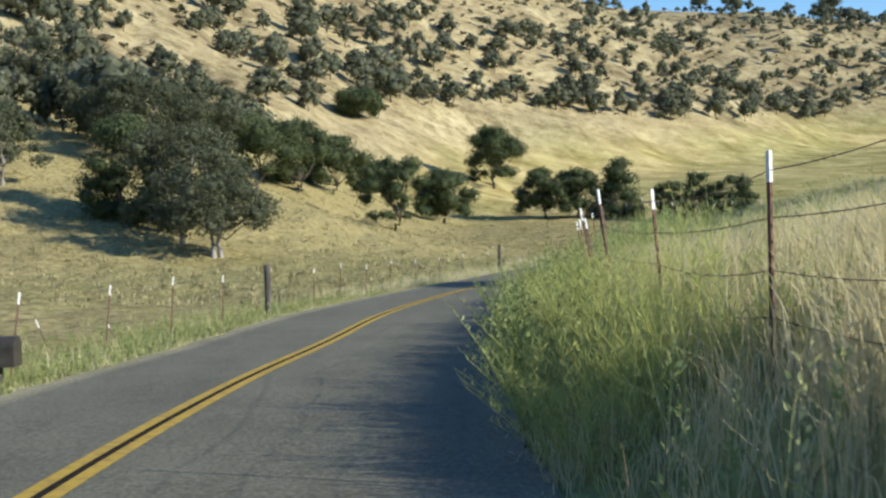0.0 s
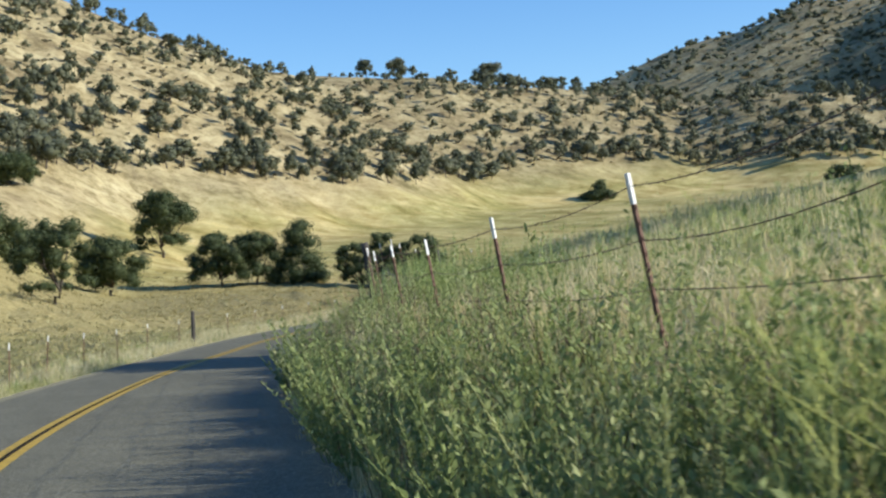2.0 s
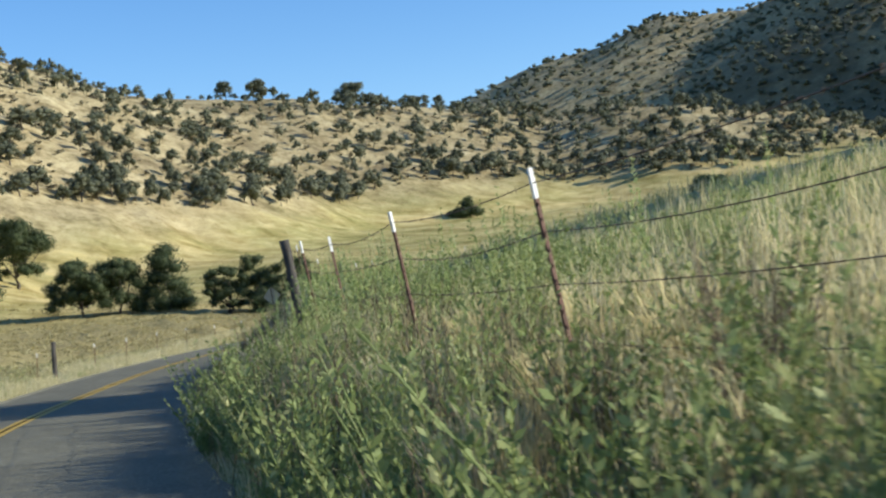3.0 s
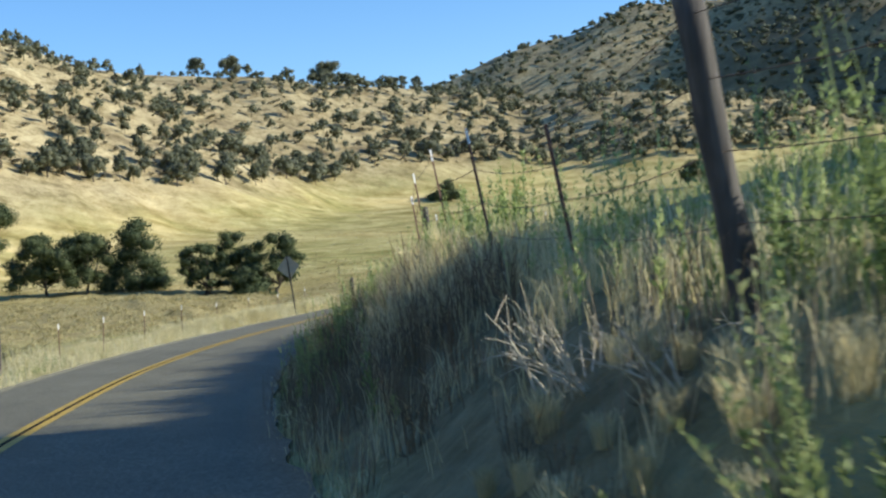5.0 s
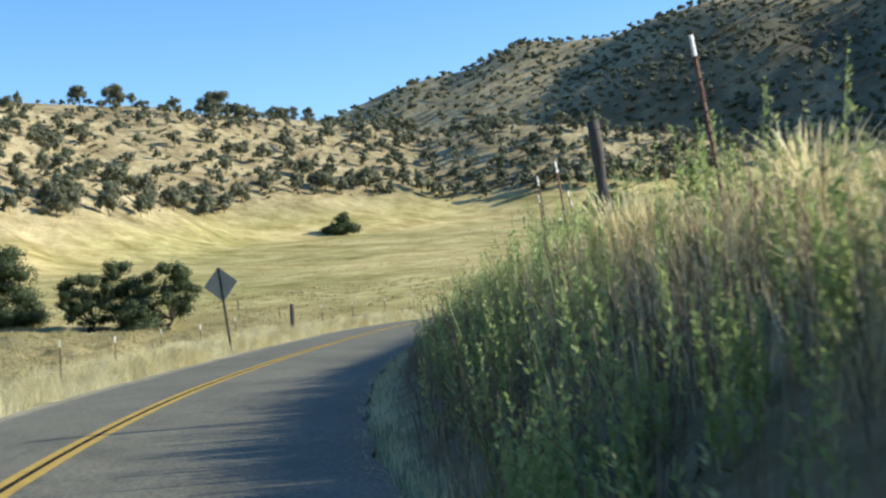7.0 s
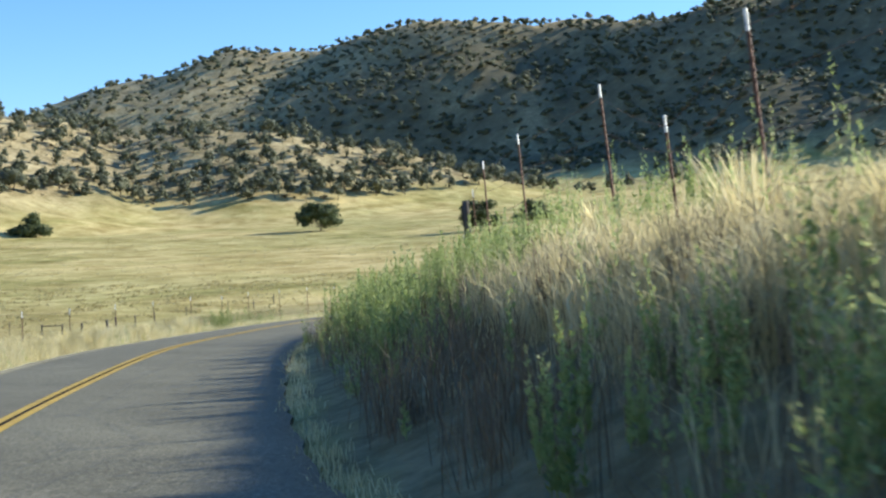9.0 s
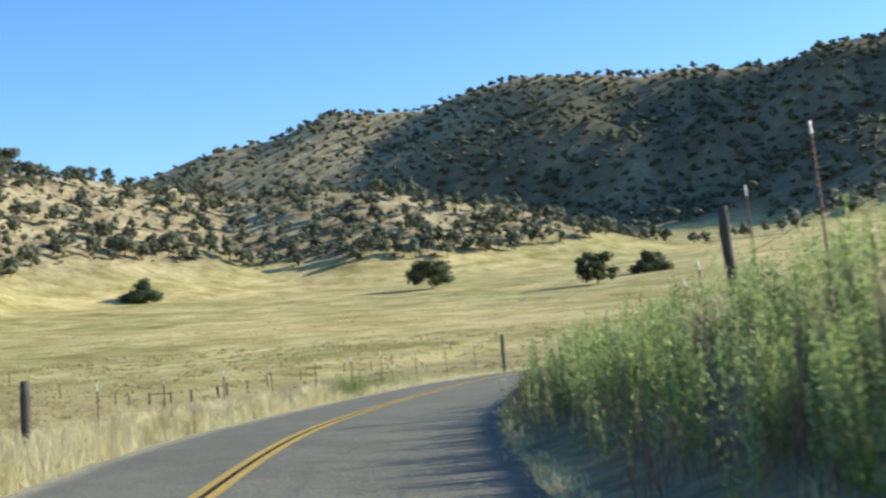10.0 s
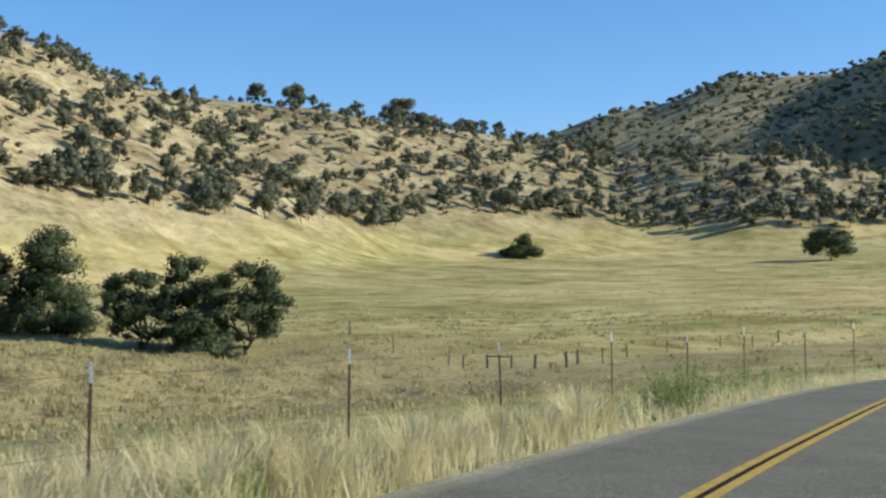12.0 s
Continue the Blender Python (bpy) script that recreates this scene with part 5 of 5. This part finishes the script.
def wood_post_mesh(height, radius, seed):
    """A split, weathered round post with a rough-sawn top."""
    r2 = random.Random(seed)
    pts, radii = [], []
    for k in range(7):
        z = -0.4 + (height + 0.4) * k / 6
        pts.append((r2.uniform(-0.01, 0.01), r2.uniform(-0.01, 0.01), z))
        radii.append(radius * r2.uniform(0.92, 1.08))
    v, f = tube(pts, radii, 9)
    v = v + np.random.RandomState(seed).normal(0, radius * 0.05, v.shape) * [1, 1, 0]
    me = mesh_of("wood_post", v, [f, np.arange(len(v) - 9, len(v)).reshape(1, 9)], OLD_WOOD)
    return me


def wire_mesh(points, sag, seed, radius=0.003, barbs=0.14):
    """A barbed wire through the given points, with barbs."""
    r2 = np.random.RandomState(seed)
    p, pieces = [], []
    for a, b in zip(points, points[1:]):
        a, b = np.array(a), np.array(b)
        dip = sag * r2.uniform(0.4, 1.4)
        for u in np.linspace(0, 1, 7)[:-1]:
            p.append(a + (b - a) * u - [0, 0, dip * 4 * u * (1 - u)])
    p.append(np.array(points[-1]))
    p = np.array(p)
    pieces.append(tube(p, np.full(len(p), radius), 4))
    if barbs:
        for a, b in zip(p, p[1:]):
            d = np.linalg.norm(b - a)
            for k in range(int(d / barbs)):
                c = a + (b - a) * (k + 0.5) * barbs / d
                e = r2.normal(0, 1, 3)
                e *= 0.02 / np.linalg.norm(e)
                pieces.append(tube([c - e, c + e], [0.0022, 0.0022], 3))
    v, f = join(pieces)
    return mesh_of("barbed_wire", v, [f], WIRE)


def fence(label, posts, heights_of_wires, sag, seed, barbs=0.14, wire_radius=0.003):
    """A fence: posts are (x, y of the top, height of the top, lean towards the road in degrees, kind)."""
    base = tagged(new("wire_fence"), label, "fence")
    lines = [[] for _ in heights_of_wires]
    r2 = random.Random(seed)
    for k, (x, y, top, lean, kind) in enumerate(posts):
        s, n, _ = along(x, y)
        i = int(np.argmin(np.abs(RUN - s[0])))
        left = np.array([-ALONG[i, 1], ALONG[i, 0]]) * (-1 if n[0] > 0 else 1)
        reach = 1.35 * math.tan(radians(lean))
        bx, by = x - left[0] * reach, y - left[1] * reach
        z = land_at(bx, by)
        tall = max(0.9, top - z) if top is not None else (1.42 if n[0] < 0 else 1.3) + r2.uniform(-0.06, 0.06)
        way = Vector((left[0] * reach, left[1] * reach, 1.35)).normalized()
        turn = Vector((0, 0, 1)).rotation_difference(way).to_matrix().to_4x4()
        m = Matrix.Translation((bx, by, z)) @ turn @ pose(0, 0, 0, 0, 0, math.degrees(math.atan2(ALONG[i, 1], ALONG[i, 0])) - 55 + r2.uniform(-18, 18))
        length = tall / way.z
        if kind == "w":
            ob = part("wood_post", wood_post_mesh(length, r2.uniform(0.075, 0.095), seed + k), base, "dark weathered wooden post")
        else:
            tip = 0.18
            ob = part("t_post", t_post_mesh(length, tip), base, "rusty steel T-post with a white tip" if kind == "t" else "rusty steel T-post")
            t = part("painted_tip", tip_mesh(length, tip), ob, "white painted tip")
            if kind == "r":
                t.data.materials[0] = RUST
        ob.matrix_basis = m
        for line, share in zip(lines, heights_of_wires):
            line.append(m @ Vector((0, 0, length * share)) + Vector((0, 0, r2.uniform(-0.02, 0.02))))
    for j, line in enumerate(lines):
        part("barbed_wire", wire_mesh([tuple(p) for p in line], sag, seed + 50 + j, wire_radius, barbs), base)
    return base


RIGHT_POSTS = [(2.3, -4.0, None, 2, "t"), (2.4, 0.2, None, 2, "t"), (2.5, 3.6, None, 2, "t"), (2.80, 7.55, 1.71, 0, "t"), (3.29, 11.76, 1.62, 4, "t"), (3.82, 15.86, 1.74, 7, "t"),
               (4.40, 19.42, 1.57, 9, "t"), (5.23, 22.85, 1.45, 9, "t"), (6.02, 26.73, 1.43, 8, "t"), (6.81, 30.57, 1.41, 8, "t"), (7.8, 34.7, None, 8, "t"), (8.9, 38.9, None, 8, "t"),
               (10.1, 43.0, 1.75, 8, "t"), (11.41, 47.21, 2.01, 7, "w"), (12.98, 51.31, 1.81, 8, "r"), (14.41, 55.20, 2.27, 8, "t"), (16.36, 59.82, 2.54, 8, "t"), (17.93, 63.58, 2.52, 7, "t"),
               (20.22, 68.33, 2.44, 6, "t"), (22.90, 72.98, 2.48, 4, "w"), (25.17, 76.73, 2.48, 5, "t"), (27.44, 80.24, 2.65, 5, "t"), (30.87, 84.85, 2.76, 4, "t"), (33.4, 87.5, None, 4, "t"),
               (35.98, 90.27, 3.37, 4, "t"), (39.91, 95.23, 3.52, 3, "t"), (42.82, 98.83, 3.55, 2, "t"), (46.38, 102.56, 3.38, 2, "t"), (47.6, 104.0, 3.25, 3, "w"), (51.0, 107.4, None, 2, "t"),
               (54.4, 110.6, None, 2, "t"), (57.9, 113.8, None, 2, "t"), (61.5, 116.9, None, 2, "t")]
fence("roadside fence of rusty T-posts with white tips and barbed wire", RIGHT_POSTS, (0.93, 0.72, 0.5, 0.28), 0.05, 400)

LEFT_POSTS = []
for k in range(8):
    x, y = on_road(2.5 + 4.4 * k, 3.9)
    LEFT_POSTS.append((float(x), float(y), None, 2 + (k * 5 % 7), "t"))
LEFT_POSTS += [(-0.17, 37.97, 0.5, 1, "w")]
for k in range(8):
    x, y = on_road(42.5 + 4.55 * k, 3.55 + 0.11 * k)
    LEFT_POSTS.append((float(x), float(y), None, 1 + (k * 3 % 5), "t"))
LEFT_POSTS += [(12.57, 76.43, 0.45, 2, "w")]
for k in range(8):
    x, y = on_road(82.2 + 4.4 * k, 4.7 + 0.1 * k)
    LEFT_POSTS.append((float(x), float(y), None, 1 + (k * 3 % 4), "t"))
LEFT_POSTS += [(38.61, 113.50, 1.16, 1, "w"), (41.19, 115.74, 1.06, 1, "t"), (44.13, 118.18, 1.11, 1, "t"), (47.81, 121.47, 1.22, 1, "t"), (51.46, 124.65, 1.31, -2, "t"), (55.57, 128.08, 1.51, 0, "t"),
               (59.15, 130.79, 1.51, 0, "t"), (62.50, 133.24, 1.70, 1, "t"), (66.37, 135.71, 1.80, 0, "t"), (71.2, 139.3, 1.95, 0, "t"), (75.6, 142.1, 2.0, 0, "t"), (79.4, 144.0, 2.4, 0, "w"),
               (84.5, 146.6, None, 0, "t"), (90.0, 148.8, None, 0, "t"), (96.0, 150.6, None, 0, "t"), (102.0, 151.8, None, 0, "t")]
fence("pasture fence of slim T-posts with white tips and wire", LEFT_POSTS, (0.92, 0.7, 0.48, 0.26), 0.03, 600, 0.0, 0.003)


def corral():
    """Old dark posts and a rail in the swale, with thin stakes beside them."""
    base = tagged(new("corral_fence"), "old dark wooden corral posts with one rail in the pasture", "fence")
    ends = []
    for k, (x, y, tall, r) in enumerate([(94.6, 211.4, 1.2, 0.09), (96.4, 210.4, 1.15, 0.09), (98.4, 209.9, 1.2, 0.12), (101.5, 209.9, 1.3, 0.13), (103.6, 211.6, 1.3, 0.11), (91.2, 223.9, 1.6, 0.05),
                                         (91.4, 212.3, 1.5, 0.05), (92.1, 210.9, 1.2, 0.06), (116.6, 217.0, 1.1, 0.06), (124.2, 219.0, 1.1, 0.05), (127.3, 217.9, 1.1, 0.06), (133.0, 221.1, 1.3, 0.07),
                                         (95.5, 246.4, 1.6, 0.07), (110.5, 214.5, 1.2, 0.06), (107.0, 213.0, 1.2, 0.06)]):
        ob = part("corral_post", wood_post_mesh(tall, r, 800 + k), base)
        ob.matrix_basis = pose(x, y, land_at(x, y), 2 * (k % 3 - 1), 1.5 * (k % 2), 40 * k)
        ends.append((x, y, land_at(x, y) + tall * 0.85))
    v, f = tube([ends[0], ends[1]], [0.06, 0.055], 6)
    part("rail", mesh_of("rail", v, [f], OLD_WOOD), base, "weathered wooden rail")
    return base


corral()


# ---- road sign and mailbox ----
def road_sign(x, y, middle, bearing, tilt):
    """A diamond sign seen from behind, on a steel channel post."""
    base = tagged(new("road_sign"), "bare grey back of a diamond road sign on leaning post", "road sign")
    z = land_at(x, y)
    base.matrix_basis = Matrix.Translation((x, y, z)) @ pose(0, 0, 0, 0, 0, -bearing) @ pose(0, 0, 0, 0, tilt, 0)
    mid = middle - z
    bm = bmesh.new()
    bmesh.ops.create_cube(bm, size=1, matrix=Matrix.Translation((0, 0.035, mid)) @ pose(0, 0, 0, 0, 45, 0) @ Matrix.Diagonal((0.762, 0.004, 0.762, 1)))
    up = [e for e in bm.edges if abs(e.verts[0].co.y - e.verts[1].co.y) > 0.003]
    bmesh.ops.bevel(bm, geom=up, offset=0.05, segments=4, affect="EDGES", profile=0.5)
    part("plate", bm_mesh("plate", bm, ALUMINIUM), base, "bare aluminium back of the plate")
    bm = bmesh.new()
    outline = [(-0.038, 0.03), (-0.038, 0.025), (-0.018, 0.022), (-0.014, -0.005), (0.014, -0.005), (0.018, 0.022), (0.038, 0.025), (0.038, 0.03), (0.014, 0.028), (0.010, 0.0), (-0.010, 0.0), (-0.014, 0.028)]
    rings = [[bm.verts.new((px, py, pz)) for px, py in outline] for pz in (-0.4, mid + 0.50)]
    for i in range(12):
        bm.faces.new((rings[0][i], rings[0][(i + 1) % 12], rings[1][(i + 1) % 12], rings[1][i]))
    bm.faces.new(rings[1])
    part("post", bm_mesh("post", bm, DARK_METAL), base, "dark steel channel post")
    for dz in (-0.25, 0.25):
        bm = bmesh.new()
        bmesh.ops.create_cone(bm, cap_ends=True, segments=6, radius1=0.012, radius2=0.012, depth=0.02, matrix=Matrix.Translation((0, -0.012, mid + dz)) @ pose(0, 0, 0, 90, 0, 0))
        part("bolt", bm_mesh("bolt", bm, GALVANISED), base)
    return base


road_sign(29.35, 99.0, 1.72, 40, -5)


def mailbox(x, y, turn):
    base = tagged(new("mailbox"), "dark weathered metal mailbox on a wooden post in the verge", "mailbox")
    base.matrix_basis = pose(x, y, land_at(x, y), 0, 0, turn) @ Matrix.Scale(0.9, 4)
    part("post", wood_post_mesh(0.36, 0.06, 901), base, "wooden post")
    bm = bmesh.new()
    ring = [(-0.22, 0.0), (0.22, 0.0)] + [(0.17 * c + 0.05 * (1 if c > 0 else -1), 0.29 + 0.15 * math.sin(a)) for a in np.linspace(0, math.pi, 10) for c in (math.cos(a),)]
    a = [bm.verts.new((px, -0.28, 0.36 + pz)) for px, pz in ring]
    b = [bm.verts.new((px, 0.28, 0.36 + pz)) for px, pz in ring]
    for i in range(len(ring)):
        bm.faces.new((a[i], a[(i + 1) % len(ring)], b[(i + 1) % len(ring)], b[i]))
    bm.faces.new(a[::-1])
    part("box", bm_mesh("box", bm, DARK_METAL), base)
    bm = bmesh.new()
    c = [bm.verts.new((px * 1.04, 0.283, 0.36 + pz * 1.02)) for px, pz in ring]
    d = [bm.verts.new((px * 1.04, 0.296, 0.36 + pz * 1.02)) for px, pz in ring]
    for i in range(len(ring)):
        bm.faces.new((c[i], c[(i + 1) % len(ring)], d[(i + 1) % len(ring)], d[i]))
    bm.faces.new(d)
    bm.faces.new(c[::-1])
    part("door", bm_mesh("door", bm, DARK_METAL), base)
    return base


mx, my = on_road(18.2, 3.5)
mailbox(float(mx), float(my), 85)


def leaning_post(x, y, height, lean, tip):
    """A short T-post left leaning in the grass."""
    post = tagged(new("leaning_post", t_post_mesh(height, tip)), "short rusty T-post leaning in the pasture grass", "post")
    post.matrix_basis = pose(x, y, land_at(x, y), 0, lean, 20)
    part("painted_tip", tip_mesh(height, tip), post, "white painted tip")
    return post


leaning_post(-4.85, 30.4, 0.70, -19, 0.18)
leaning_post(-3.8, 33.6, 0.40, -24, 0.12)


# ---- the dead shrub on the bank ----
def dead_shrub(s, n, seed, count, reach):
    """A bleached dead shrub: arching branches with twigs."""
    r2 = np.random.RandomState(seed)
    x, y = [float(a) for a in on_road(s, n)]
    shrub = tagged(new("dead_shrub"), "bleached dead shrub with arching bare branches on the bank", "shrub")
    shrub.matrix_basis = pose(x, y, land_at(x, y) - 0.05)
    for k in range(count):
        a, up = r2.uniform(0, 2 * math.pi), r2.uniform(0.55, 1.4)
        ln = reach * r2.uniform(0.55, 1.15)
        d = np.array([math.cos(a) * math.cos(up), math.sin(a) * math.cos(up), math.sin(up)])
        start = np.array([math.cos(a), math.sin(a), 0]) * r2.uniform(0.0, 0.35)
        bend = np.array([r2.normal(0, 0.12), r2.normal(0, 0.12), -0.22]) * ln
        thick = r2.uniform(0.006, 0.012)
        pieces = [tube([start + d * ln * u + bend * u * u for u in (0, 0.3, 0.65, 1.0)], [thick, thick * 0.85, thick * 0.6, thick * 0.25], 5)]
        for j in range(3):
            u = r2.uniform(0.35, 0.9)
            p = start + d * ln * u + bend * u * u
            e = d + r2.normal(0, 0.55, 3)
            e *= ln * r2.uniform(0.18, 0.4) / np.linalg.norm(e)
            pieces.append(tube([p, p + e * 0.55 + [0, 0, 0.01], p + e], [thick * 0.45, thick * 0.35, thick * 0.15], 4))
        v, f = join(pieces)
        part("branch", mesh_of("branch", v, [f], BLEACHED, True), shrub)
    return shrub


dead_shrub(50.0, -4.6, 31, 26, 0.72)
dead_shrub(48.8, -4.7, 32, 20, 0.55)
